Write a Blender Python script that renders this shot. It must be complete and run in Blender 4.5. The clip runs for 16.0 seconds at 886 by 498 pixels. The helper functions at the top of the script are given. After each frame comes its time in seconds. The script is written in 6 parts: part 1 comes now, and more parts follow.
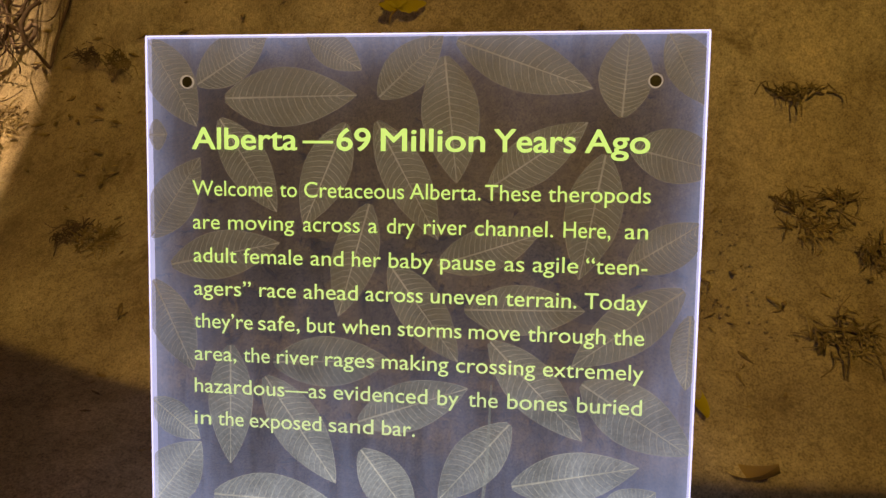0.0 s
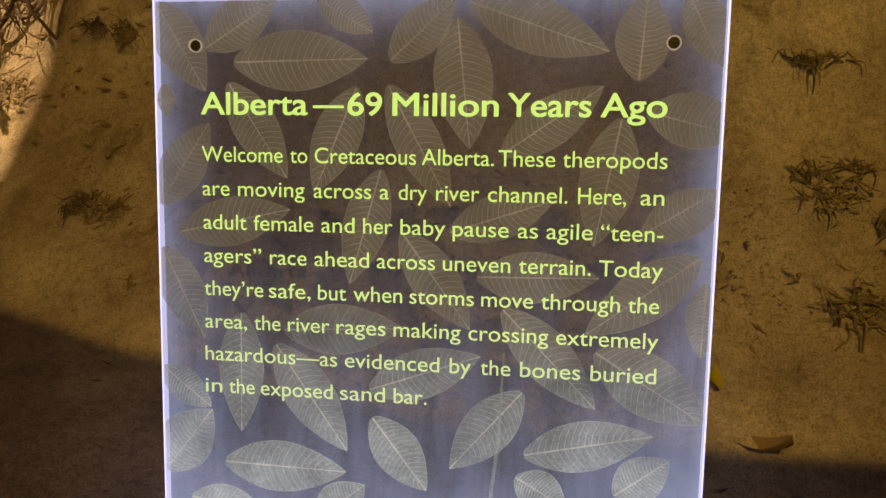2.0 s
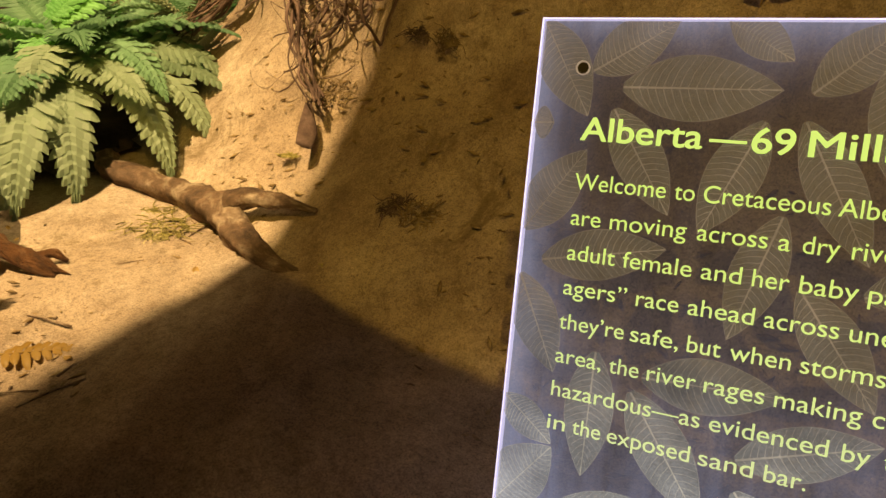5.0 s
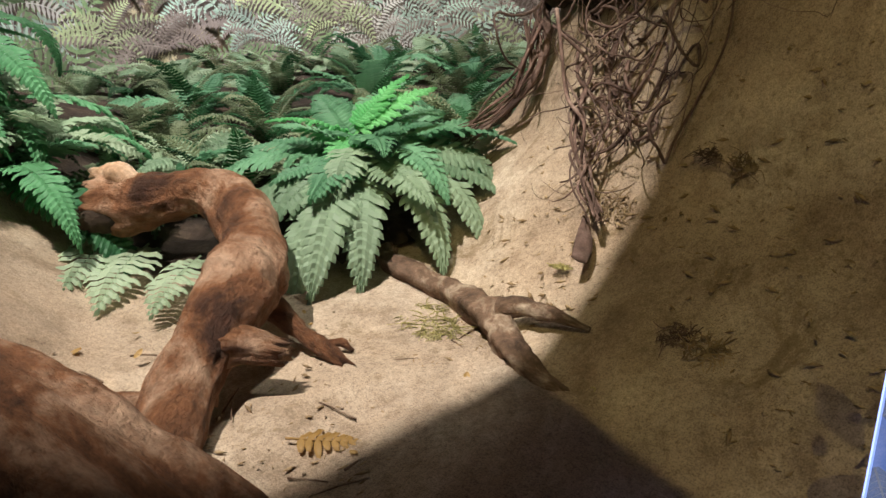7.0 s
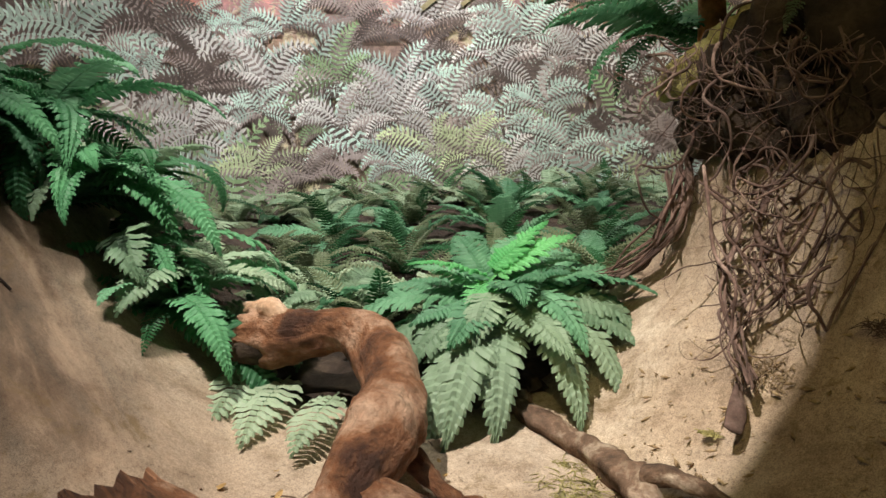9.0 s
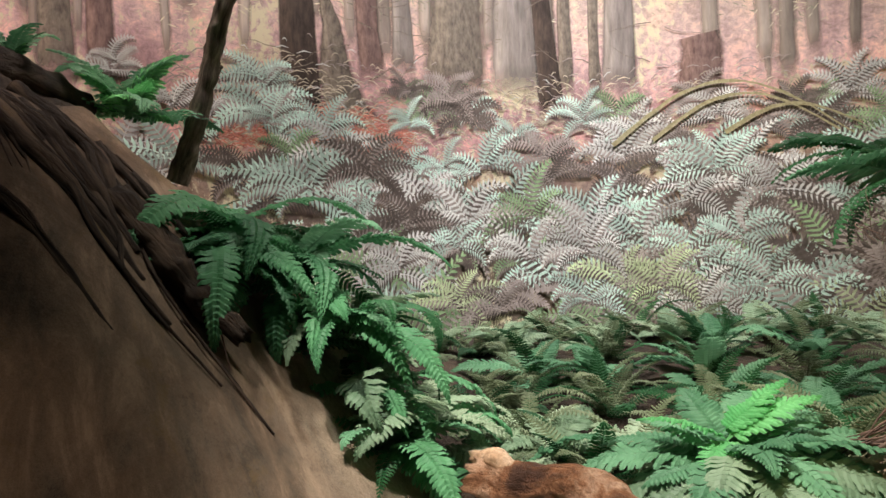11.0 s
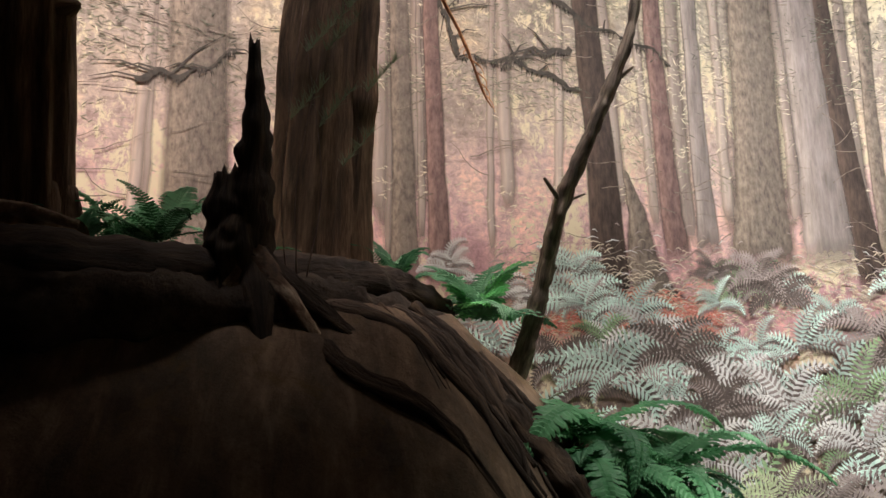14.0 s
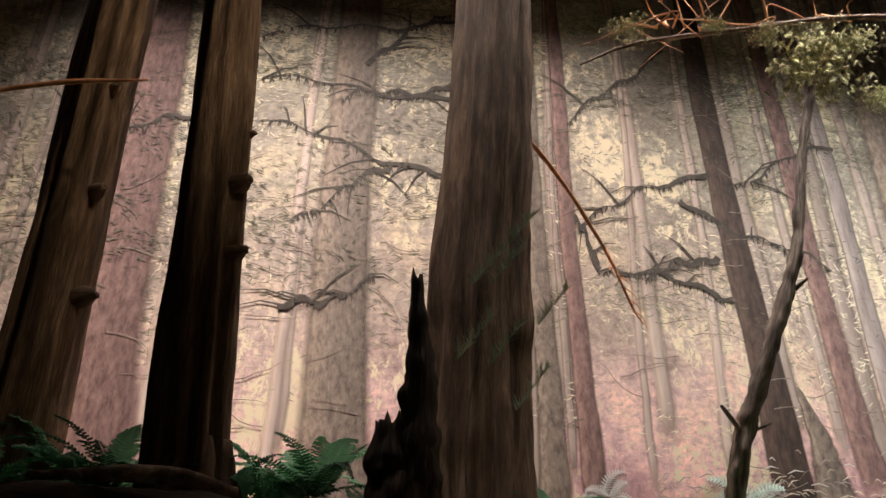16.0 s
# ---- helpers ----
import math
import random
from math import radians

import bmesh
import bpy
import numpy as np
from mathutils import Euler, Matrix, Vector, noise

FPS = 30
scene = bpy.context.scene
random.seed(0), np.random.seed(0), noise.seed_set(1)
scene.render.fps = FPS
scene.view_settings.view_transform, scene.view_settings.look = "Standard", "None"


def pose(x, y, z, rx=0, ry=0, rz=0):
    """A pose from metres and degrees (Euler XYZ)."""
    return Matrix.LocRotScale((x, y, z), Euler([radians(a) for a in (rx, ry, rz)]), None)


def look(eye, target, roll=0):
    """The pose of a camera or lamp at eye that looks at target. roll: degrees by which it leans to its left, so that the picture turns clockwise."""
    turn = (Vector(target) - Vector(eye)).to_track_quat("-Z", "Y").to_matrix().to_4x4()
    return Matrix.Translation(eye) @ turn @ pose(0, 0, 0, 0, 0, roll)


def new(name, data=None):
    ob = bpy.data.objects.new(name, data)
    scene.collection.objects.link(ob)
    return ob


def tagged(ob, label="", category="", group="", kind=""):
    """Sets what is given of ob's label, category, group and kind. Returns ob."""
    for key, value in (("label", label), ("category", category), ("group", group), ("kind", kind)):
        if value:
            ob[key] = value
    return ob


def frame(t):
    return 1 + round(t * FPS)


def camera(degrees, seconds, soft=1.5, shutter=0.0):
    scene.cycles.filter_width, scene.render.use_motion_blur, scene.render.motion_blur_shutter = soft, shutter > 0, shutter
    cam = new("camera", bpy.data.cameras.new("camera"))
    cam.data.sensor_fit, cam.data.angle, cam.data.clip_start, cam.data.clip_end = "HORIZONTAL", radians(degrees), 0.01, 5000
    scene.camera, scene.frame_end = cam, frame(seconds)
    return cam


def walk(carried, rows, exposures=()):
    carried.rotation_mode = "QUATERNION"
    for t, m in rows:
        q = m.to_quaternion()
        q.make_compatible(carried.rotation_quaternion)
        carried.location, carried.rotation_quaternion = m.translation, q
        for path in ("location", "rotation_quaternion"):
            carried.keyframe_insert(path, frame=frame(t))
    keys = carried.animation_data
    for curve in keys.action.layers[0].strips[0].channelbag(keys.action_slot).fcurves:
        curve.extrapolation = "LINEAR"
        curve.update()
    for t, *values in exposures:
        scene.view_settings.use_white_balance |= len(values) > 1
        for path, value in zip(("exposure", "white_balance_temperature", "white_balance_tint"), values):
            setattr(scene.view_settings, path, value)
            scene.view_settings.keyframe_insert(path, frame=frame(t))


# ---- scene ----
cam = camera(62.7, 16.0)
METRES, EYE, TILT, LEAN, TURN = 1.5, 1.25, -24.0, -2.0, 0.0
ROWS = [
    (0.0, 0.0, 0.0, 0.0, 0.0, 0.0, -0.0),
    (0.5, -0.0028, 0.0019, 0.0003, -0.02, -0.33, -0.16),
    (1.0, -0.005, 0.0046, -0.0017, 0.28, -0.71, -0.11),
    (1.5, -0.005, 0.006, -0.0048, 0.49, -1.15, -0.02),
    (2.0, -0.0037, 0.0061, -0.0084, 0.54, -1.63, -0.09),
    (2.5, -0.0061, 0.0062, -0.0097, 0.82, -2.05, -0.35),
    (3.0, -0.009, 0.0075, -0.0091, 1.34, -2.24, -0.46),
    (3.5, -0.013, 0.01, -0.0084, 2.01, -2.18, -0.63),
    (4.0, -0.0185, 0.0156, -0.0064, 3.68, -2.22, -0.86),
    (4.5, -0.0628, 0.0261, -0.0012, 9.91, -2.29, -2.88),
    (5.0, -0.1086, 0.0269, 0.0092, 17.76, -2.35, -5.8),
    (7.5, -0.1895, -0.0067, 0.0559, 37.61, 3.0, -11.68),
    (8.0, -0.2003, -0.0147, 0.0667, 39.94, 4.66, -12.38),
    (8.5, -0.2057, -0.0235, 0.0779, 41.87, 6.48, -13.25),
    (9.0, -0.2132, -0.0408, 0.0899, 44.05, 8.43, -14.28),
    (9.5, -0.2165, -0.057, 0.1038, 46.61, 10.14, -15.16),
    (10.0, -0.2407, -0.0823, 0.1135, 50.9, 11.79, -16.17),
    (12.5, -0.2864, -0.3455, 0.0945, 64.68, 15.97, -20.11),
    (13.0, -0.3001, -0.4043, 0.0905, 69.42, 16.16, -21.52),
    (13.5, -0.3008, -0.4462, 0.1046, 73.2, 17.8, -22.13),
    (14.0, -0.3067, -0.4769, 0.1159, 75.63, 19.51, -22.11),
    (14.5, -0.3325, -0.5222, 0.1268, 78.26, 21.49, -22.36),
    (15.0, -0.3655, -0.5858, 0.134, 82.12, 24.0, -23.02),
    (15.5, -0.4247, -0.6309, 0.1491, 85.59, 26.51, -23.89),
    (16.0, -0.4473, -0.6359, 0.1866, 84.13, 31.81, -24.32),
]
EXPOSURES = [(0.0, 0.02, 17500, 15), (4.0, 0.0, 18000, 13), (4.6, 0.0, 20000, 13), (5.2, 0.03, 25000, 17), (6.6, 0.0, 6500, 10), (14.5, 0.03, 6500, 10), (16.0, 0.13, 6500, 10)]
walk(cam, [(t, pose(0, 0, EYE, TILT, LEAN, TURN) @ pose(METRES * x, METRES * y, METRES * z, 90 + pitch, roll, yaw)) for t, x, y, z, yaw, pitch, roll in ROWS], EXPOSURES)

# ---- light: dim gallery, ceiling spots, added fill spots, wash lamps over the mural ----
world = bpy.data.worlds.new("gallery_dark")
scene.world = world
world.use_nodes = True
world.node_tree.nodes["Background"].inputs[0].default_value = (1.0, 0.8, 0.6, 1)
world.node_tree.nodes["Background"].inputs[1].default_value = 0.05


def lamp(name, kind, eye, target, energy, colour, size=0.05, cone=60.0, blend=0.2, wide=0.0, spread=60):
    data = bpy.data.lights.new(name, kind)
    data.energy, data.color = energy, colour
    if kind == "SPOT":
        data.spot_size, data.spot_blend, data.shadow_soft_size = radians(cone), blend, size
    else:
        data.shape, data.size, data.size_y, data.spread = "RECTANGLE", wide, size, radians(spread)
    ob = new(name, data)
    ob.matrix_world = look(eye, target)
    return ob


lamp("key_spot", "SPOT", (-1.29, -0.6, 5.3), (-1.76, 1.30, 0.72), 1680, (1.0, 0.945, 0.85), 0.014, 27, 0.5)
lamp("bank_spot", "SPOT", (0.30, -1.15, 3.4), (0.536, 2.765, 2.614), 124, (1.0, 0.88, 0.38), 0.008, 90, 0.02)
# unseen spot added to brighten the ferns in the channel
lamp("fern_fill", "SPOT", (-1.6, 2.0, 6.0), (-2.4, 1.3, 1.1), 380, (0.95, 1.0, 0.88), 0.04, 38, 0.7)
# no such lamp is known; added to lift the lower left bank
lamp("pool_fill", "SPOT", (-0.3, -2.3, 3.6), (-1.84, -0.42, 1.10), 150, (1.0, 0.82, 0.64), 0.02, 17, 0.7)
lamp("mural_wash", "AREA", (-3.0, -0.85, 6.6), (-4.22, -0.85, 2.5), 72, (1.0, 0.88, 0.80), 0.3, wide=3.4, spread=51)
lamp("mural_wash", "AREA", (-2.3, 2.5, 6.6), (-4.0, 3.0, 1.0), 98, (0.98, 0.96, 0.92), 0.3, wide=2.8, spread=60)

lamp("crest_spot", "SPOT", (-3.3, 1.0, 6.3), (-3.46, 0.42, 1.95), 125, (0.96, 1.0, 0.86), 0.03, 13, 0.7)
# extra unseen spot so that the trunks don't go black
lamp("trunk_fill", "SPOT", (-1.55, -0.15, 4.9), (-2.80, -1.45, 3.7), 85, (1.0, 0.84, 0.62), 0.05, 44, 0.8)

# ---- materials ----


def material(name, rough=0.8):
    m = bpy.data.materials.new(name)
    m.use_nodes = True
    b = m.node_tree.nodes["Principled BSDF"]
    b.inputs["Roughness"].default_value = rough
    b.inputs["Specular IOR Level"].default_value = 0.3
    return m, m.node_tree.nodes, m.node_tree.links, b


def ramp(nodes, stops):
    r = nodes.new("ShaderNodeValToRGB")
    while len(r.color_ramp.elements) < len(stops):
        r.color_ramp.elements.new(0.5)
    for e, (p, c) in zip(r.color_ramp.elements, stops):
        e.position, e.color = p, (*c, 1)
    return r


def noise_node(nodes, links, scale, detail=6, rough=0.6, stretch=(1, 1, 1), coord="Object", distort=0.0):
    tc = nodes.new("ShaderNodeTexCoord")
    mp = nodes.new("ShaderNodeMapping")
    mp.inputs["Scale"].default_value = stretch
    n = nodes.new("ShaderNodeTexNoise")
    n.inputs["Scale"].default_value, n.inputs["Detail"].default_value = scale, detail
    n.inputs["Roughness"].default_value, n.inputs["Distortion"].default_value = rough, distort
    if coord == "Grain":
        tc = nodes.new("ShaderNodeAttribute")
        tc.attribute_name = "grain"
        coord = "Vector"
    links.new(tc.outputs[coord], mp.inputs[0])
    links.new(mp.outputs[0], n.inputs[0])
    return n


def mix(nodes, links, fac, a, b, mode="MIX"):
    m = nodes.new("ShaderNodeMix")
    m.data_type, m.blend_type = "RGBA", mode
    for sock, v in ((m.inputs[0], fac), (m.inputs[6], a), (m.inputs[7], b)):
        if isinstance(v, (int, float)):
            sock.default_value = v
        elif isinstance(v, tuple):
            sock.default_value = (*v, 1)
        else:
            links.new(v, sock)
    return m.outputs[2]


def bump(nodes, links, bsdf, height, strength, dist=0.01):
    b = nodes.new("ShaderNodeBump")
    b.inputs["Strength"].default_value, b.inputs["Distance"].default_value = strength, dist
    links.new(height, b.inputs["Height"])
    links.new(b.outputs[0], bsdf.inputs["Normal"])


def two_scale(name, dark, mid, light, big=3.0, fine=40.0, rough=0.85, relief=0.4, stretch=(1, 1, 1), vary=0.0, dist=0.01, tight=0.0, coord="Object"):
    """Two noises, coarse stains and fine grain, mixed into one colour, with relief."""
    m, n, l, b = material(name, rough)
    a = noise_node(n, l, big, 6, 0.65, stretch, coord, 0.4 if tight else 0.0)
    f = noise_node(n, l, fine, 6, 0.7, stretch, coord)
    ra = ramp(n, [(0.3 + tight, dark), (0.5, mid), (0.72 - tight, light)])
    rf = ramp(n, [(0.3, (0.62, 0.6, 0.58)), (0.7, (1.25, 1.22, 1.2))])
    l.new(a.outputs[0], ra.inputs[0])
    l.new(f.outputs[0], rf.inputs[0])
    c = mix(n, l, 1.0, ra.outputs[0], rf.outputs[0], "MULTIPLY")
    if vary:
        info = n.new("ShaderNodeObjectInfo")
        hsv = n.new("ShaderNodeHueSaturation")
        mr = n.new("ShaderNodeMapRange")
        mr.inputs["To Min"].default_value, mr.inputs["To Max"].default_value = 1 - vary, 1 + vary
        l.new(info.outputs["Random"], mr.inputs[0])
        l.new(mr.outputs[0], hsv.inputs["Value"])
        l.new(c, hsv.inputs["Color"])
        c = hsv.outputs[0]
    l.new(c, b.inputs["Base Color"])
    bump(n, l, b, f.outputs[0], relief, dist)
    return m


def sand_material():
    m, n, l, b = material("river_sand", 0.95)
    big = noise_node(n, l, 2.2, 5, 0.6)
    mid = noise_node(n, l, 11, 6, 0.65)
    fine = noise_node(n, l, 90, 6, 0.75)
    r1 = ramp(n, [(0.3, (0.27, 0.20, 0.145)), (0.5, (0.40, 0.312, 0.235)), (0.7, (0.53, 0.44, 0.355))])
    r2 = ramp(n, [(0.32, (0.55, 0.5, 0.45)), (0.5, (1, 1, 1)), (0.75, (1.1, 1.08, 1.05))])
    r3 = ramp(n, [(0.28, (0.6, 0.57, 0.54)), (0.5, (1, 1, 1)), (0.72, (1.22, 1.2, 1.18))])
    for a, r in ((big, r1), (mid, r2), (fine, r3)):
        l.new(a.outputs[0], r.inputs[0])
    c = mix(n, l, 1.0, mix(n, l, 0.7, r1.outputs[0], r2.outputs[0], "MULTIPLY"), r3.outputs[0], "MULTIPLY")
    grit = noise_node(n, l, 330, 3, 0.7)
    r4 = ramp(n, [(0.34, (0.5, 0.46, 0.42)), (0.5, (1, 1, 1)), (0.68, (1.35, 1.3, 1.22))])
    l.new(grit.outputs[0], r4.inputs[0])
    c = mix(n, l, 0.8, c, r4.outputs[0], "MULTIPLY")
    # soil stain over the crest of the bank below the trees, darkened further for shade
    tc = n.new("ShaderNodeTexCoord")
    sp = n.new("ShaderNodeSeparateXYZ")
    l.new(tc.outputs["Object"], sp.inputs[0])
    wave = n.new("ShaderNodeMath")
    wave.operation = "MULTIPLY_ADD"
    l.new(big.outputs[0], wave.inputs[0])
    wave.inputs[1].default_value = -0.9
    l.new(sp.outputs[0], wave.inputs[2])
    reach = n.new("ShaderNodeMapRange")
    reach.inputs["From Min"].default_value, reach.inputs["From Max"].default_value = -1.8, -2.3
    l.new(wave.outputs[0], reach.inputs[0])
    earth_shade = ramp(n, [(0.36, (0.025, 0.015, 0.009)), (0.52, (0.085, 0.05, 0.03)), (0.68, (0.20, 0.13, 0.085))])
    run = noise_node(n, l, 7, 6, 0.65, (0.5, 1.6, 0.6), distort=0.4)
    l.new(run.outputs[0], earth_shade.inputs[0])
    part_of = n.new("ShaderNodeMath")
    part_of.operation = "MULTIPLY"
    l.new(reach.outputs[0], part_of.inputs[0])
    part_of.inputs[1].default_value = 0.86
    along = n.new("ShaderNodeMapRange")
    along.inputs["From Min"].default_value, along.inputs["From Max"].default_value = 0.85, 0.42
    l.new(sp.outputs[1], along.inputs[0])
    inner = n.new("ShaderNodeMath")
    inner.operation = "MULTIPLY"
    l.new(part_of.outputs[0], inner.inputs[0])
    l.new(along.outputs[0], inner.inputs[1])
    c = mix(n, l, inner.outputs[0], c, earth_shade.outputs[0])
    patch = noise_node(n, l, 1.1, 7, 0.7, distort=1.2)
    rp = ramp(n, [(0.36, (0.66, 0.60, 0.55)), (0.5, (1, 1, 1)), (0.62, (1.16, 1.14, 1.12))])
    l.new(patch.outputs[0], rp.inputs[0])
    c = mix(n, l, 0.9, c, rp.outputs[0], "MULTIPLY")
    # moss and litter stains
    st = noise_node(n, l, 5.5, 8, 0.75, distort=0.6)
    rs = ramp(n, [(0.56, (0, 0, 0)), (0.66, (1, 1, 1))])
    l.new(st.outputs[0], rs.inputs[0])
    c = mix(n, l, rs.outputs[0], c, mix(n, l, 0.65, c, (0.12, 0.075, 0.03)))
    l.new(c, b.inputs["Base Color"])
    add = n.new("ShaderNodeMath")
    add.operation = "MULTIPLY_ADD"
    l.new(mid.outputs[0], add.inputs[0])
    add.inputs[1].default_value = 3.0
    l.new(fine.outputs[0], add.inputs[2])
    bump(n, l, b, add.outputs[0], 0.55, 0.006)
    return m


def leaf_material(name, dark, light, rough=0.5, through_light=0.36):
    m, n, l, b = material(name, rough)
    info = n.new("ShaderNodeObjectInfo")
    big = noise_node(n, l, 9, 3, 0.5)
    add = n.new("ShaderNodeMath")
    add.operation = "MULTIPLY_ADD"
    l.new(info.outputs["Random"], add.inputs[0])
    add.inputs[1].default_value = 0.55
    l.new(big.outputs[0], add.inputs[2])
    r = ramp(n, [(0.35, dark), (0.95, light)])
    l.new(add.outputs[0], r.inputs[0])
    l.new(r.outputs[0], b.inputs["Base Color"])
    fine = noise_node(n, l, 160, 3, 0.6)
    bump(n, l, b, fine.outputs[0], 0.4, 0.003)
    tr = n.new("ShaderNodeBsdfTranslucent")
    l.new(r.outputs[0], tr.inputs[0])
    ms = n.new("ShaderNodeMixShader")
    ms.inputs[0].default_value = through_light
    l.new(b.outputs[0], ms.inputs[1])
    l.new(tr.outputs[0], ms.inputs[2])
    l.new(ms.outputs[0], n["Material Output"].inputs[0])
    return m


def ink(name, dark, light, fine=30.0, stretch=(1, 1, 1), island=0.0, soft_edge=0.0, toned=0.0):
    """Printed colour on the mural: mottled, mapped along its surface in metres."""
    m, n, l, b = material(name, 0.75)
    a = noise_node(n, l, fine, 8, 0.7, stretch, "UV")
    r = ramp(n, [(0.32, dark), (0.68, light)])
    l.new(a.outputs[0], r.inputs[0])
    c = r.outputs[0]
    if island:
        g = n.new("ShaderNodeNewGeometry")
        mr = n.new("ShaderNodeMapRange")
        mr.inputs["To Min"].default_value, mr.inputs["To Max"].default_value = 1 - island, 1 + island
        hsv = n.new("ShaderNodeHueSaturation")
        l.new(g.outputs["Random Per Island"], mr.inputs[0])
        l.new(mr.outputs[0], hsv.inputs["Value"])
        l.new(c, hsv.inputs["Color"])
        c = hsv.outputs[0]
    if toned:
        # each printed frond has a tone of its own, paler towards its tip
        at = n.new("ShaderNodeAttribute")
        at.attribute_name = "across"
        sp = n.new("ShaderNodeSeparateXYZ")
        l.new(at.outputs["Vector"], sp.inputs[0])
        rt = ramp(n, [(0.0, (1 - toned, 1 - toned, 1 - toned)), (1.0, (1 + 0.6 * toned, 1 + 0.6 * toned, 1 + 0.6 * toned))])
        l.new(sp.outputs[2], rt.inputs[0])
        c = mix(n, l, 1.0, c, rt.outputs[0], "MULTIPLY")
    if soft_edge:
        # printed stems are shaded across and melt into the mist at their outline and foot
        at = n.new("ShaderNodeAttribute")
        at.attribute_name = "across"
        sp = n.new("ShaderNodeSeparateXYZ")
        l.new(at.outputs["Vector"], sp.inputs[0])
        sh = ramp(n, [(0.0, (0.62, 0.62, 0.62)), (0.55, (0.9, 0.9, 0.9)), (0.85, (1.3, 1.27, 1.2)), (1.0, (0.95, 0.95, 0.95))])
        l.new(sp.outputs[0], sh.inputs[0])
        c = mix(n, l, 1.0, c, sh.outputs[0], "MULTIPLY")
        e = soft_edge * 0.5
        rim = ramp(n, [(0.0, (0, 0, 0)), (e, (1, 1, 1)), (1 - e, (1, 1, 1)), (1.0, (0, 0, 0))])
        l.new(sp.outputs[0], rim.inputs[0])
        foot = ramp(n, [(0.0, (0, 0, 0)), (0.05, (1, 1, 1))])
        l.new(sp.outputs[1], foot.inputs[0])
        l.new(mix(n, l, 1.0, rim.outputs[0], foot.outputs[0], "MULTIPLY"), b.inputs["Alpha"])
    l.new(c, b.inputs["Base Color"])
    return m


def glow(name, colour, strength):
    m, n, l, b = material(name, 0.4)
    b.inputs["Base Color"].default_value = (*[0.5 * c for c in colour], 1)
    b.inputs["Emission Color"].default_value = (*colour, 1)
    b.inputs["Emission Strength"].default_value = strength
    return m


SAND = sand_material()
PALEWOOD = two_scale("pale_broken_wood", (0.30, 0.17, 0.10), (0.50, 0.32, 0.20), (0.66, 0.50, 0.38), 20, 90, 0.8, 0.8)
DRIFT = two_scale("orange_driftwood", (0.06, 0.024, 0.013), (0.25, 0.108, 0.05), (0.60, 0.40, 0.28), 7.5, 60, 0.62, 1.2, (0.75, 1, 1), dist=0.02, tight=0.05, coord="Grain")
GREYWOOD = two_scale("weathered_branch", (0.05, 0.03, 0.02), (0.17, 0.105, 0.07), (0.54, 0.44, 0.34), 11, 80, 0.8, 0.9, (0.7, 1, 1), tight=0.05, coord="Grain")
BARK = two_scale("dark_bark", (0.07, 0.04, 0.022), (0.16, 0.095, 0.055), (0.30, 0.19, 0.115), 22, 110, 0.9, 0.8, (0.14, 1, 1), dist=0.02, tight=0.05, coord="Grain")
# darker copy of the bark; the crest's shade is put into its colour
SHADEBARK = two_scale("shade_darkened_bark", (0.016, 0.010, 0.007), (0.045, 0.028, 0.019), (0.11, 0.07, 0.046), 22, 110, 0.85, 0.9, (0.14, 1, 1), dist=0.02, tight=0.05, coord="Grain")
DEADWOOD = two_scale("dead_sapling_wood", (0.05, 0.036, 0.03), (0.16, 0.12, 0.098), (0.38, 0.30, 0.24), 22, 90, 0.85, 0.8, (0.2, 1, 1), tight=0.05, coord="Grain")
ROOT = two_scale("dry_root", (0.055, 0.032, 0.027), (0.13, 0.08, 0.066), (0.27, 0.19, 0.16), 12, 60, 0.85, 0.4, vary=0.35)
ORANGE_TWIG = two_scale("orange_twig", (0.3, 0.11, 0.05), (0.5, 0.22, 0.1), (0.6, 0.35, 0.2), 12, 60, 0.8, 0.3)
MOSS = two_scale("yellow_moss", (0.14, 0.12, 0.045), (0.42, 0.37, 0.14), (0.62, 0.56, 0.29), 9, 70, 0.95, 0.9, dist=0.02)
PALE_MOSS = two_scale("pale_moss", (0.25, 0.23, 0.10), (0.5, 0.47, 0.26), (0.75, 0.70, 0.45), 14, 80, 0.95, 0.8, dist=0.02)
# soil colour, also standing for shade under the lip and in the log
SOIL_SHADE = two_scale("dark_soil_and_shade", (0.018, 0.012, 0.009), (0.04, 0.027, 0.02), (0.09, 0.062, 0.042), 9, 40, 0.95, 0.8, dist=0.02)
LITTER = two_scale("dry_litter", (0.12, 0.08, 0.045), (0.22, 0.15, 0.085), (0.36, 0.27, 0.16), 20, 90, 0.9, 0.4, vary=0.3)
YELLOW_LEAF = leaf_material("yellow_leaf", (0.32, 0.22, 0.03), (0.55, 0.42, 0.08))
DRY_LEAF = leaf_material("dry_leaf", (0.3, 0.17, 0.05), (0.5, 0.33, 0.14))
GREEN = leaf_material("fern_green", (0.03, 0.12, 0.055), (0.17, 0.36, 0.20))
BRIGHT = leaf_material("fern_bright_green", (0.06, 0.31, 0.09), (0.20, 0.54, 0.21))
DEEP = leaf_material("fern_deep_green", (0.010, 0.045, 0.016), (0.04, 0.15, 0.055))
OLIVE = leaf_material("fern_olive", (0.065, 0.095, 0.045), (0.24, 0.28, 0.165))
SAGE = leaf_material("fern_sage", (0.10, 0.18, 0.10), (0.29, 0.39, 0.255))
PALE = leaf_material("fern_pale_green", (0.18, 0.26, 0.15), (0.38, 0.47, 0.32))
MIDGREEN = leaf_material("fern_dark_green", (0.02, 0.10, 0.04), (0.12, 0.33, 0.15))
PAINT = two_scale("gallery_wall_paint", (0.085, 0.078, 0.07), (0.10, 0.092, 0.083), (0.115, 0.105, 0.095), 2, 60, 0.7, 0.1)
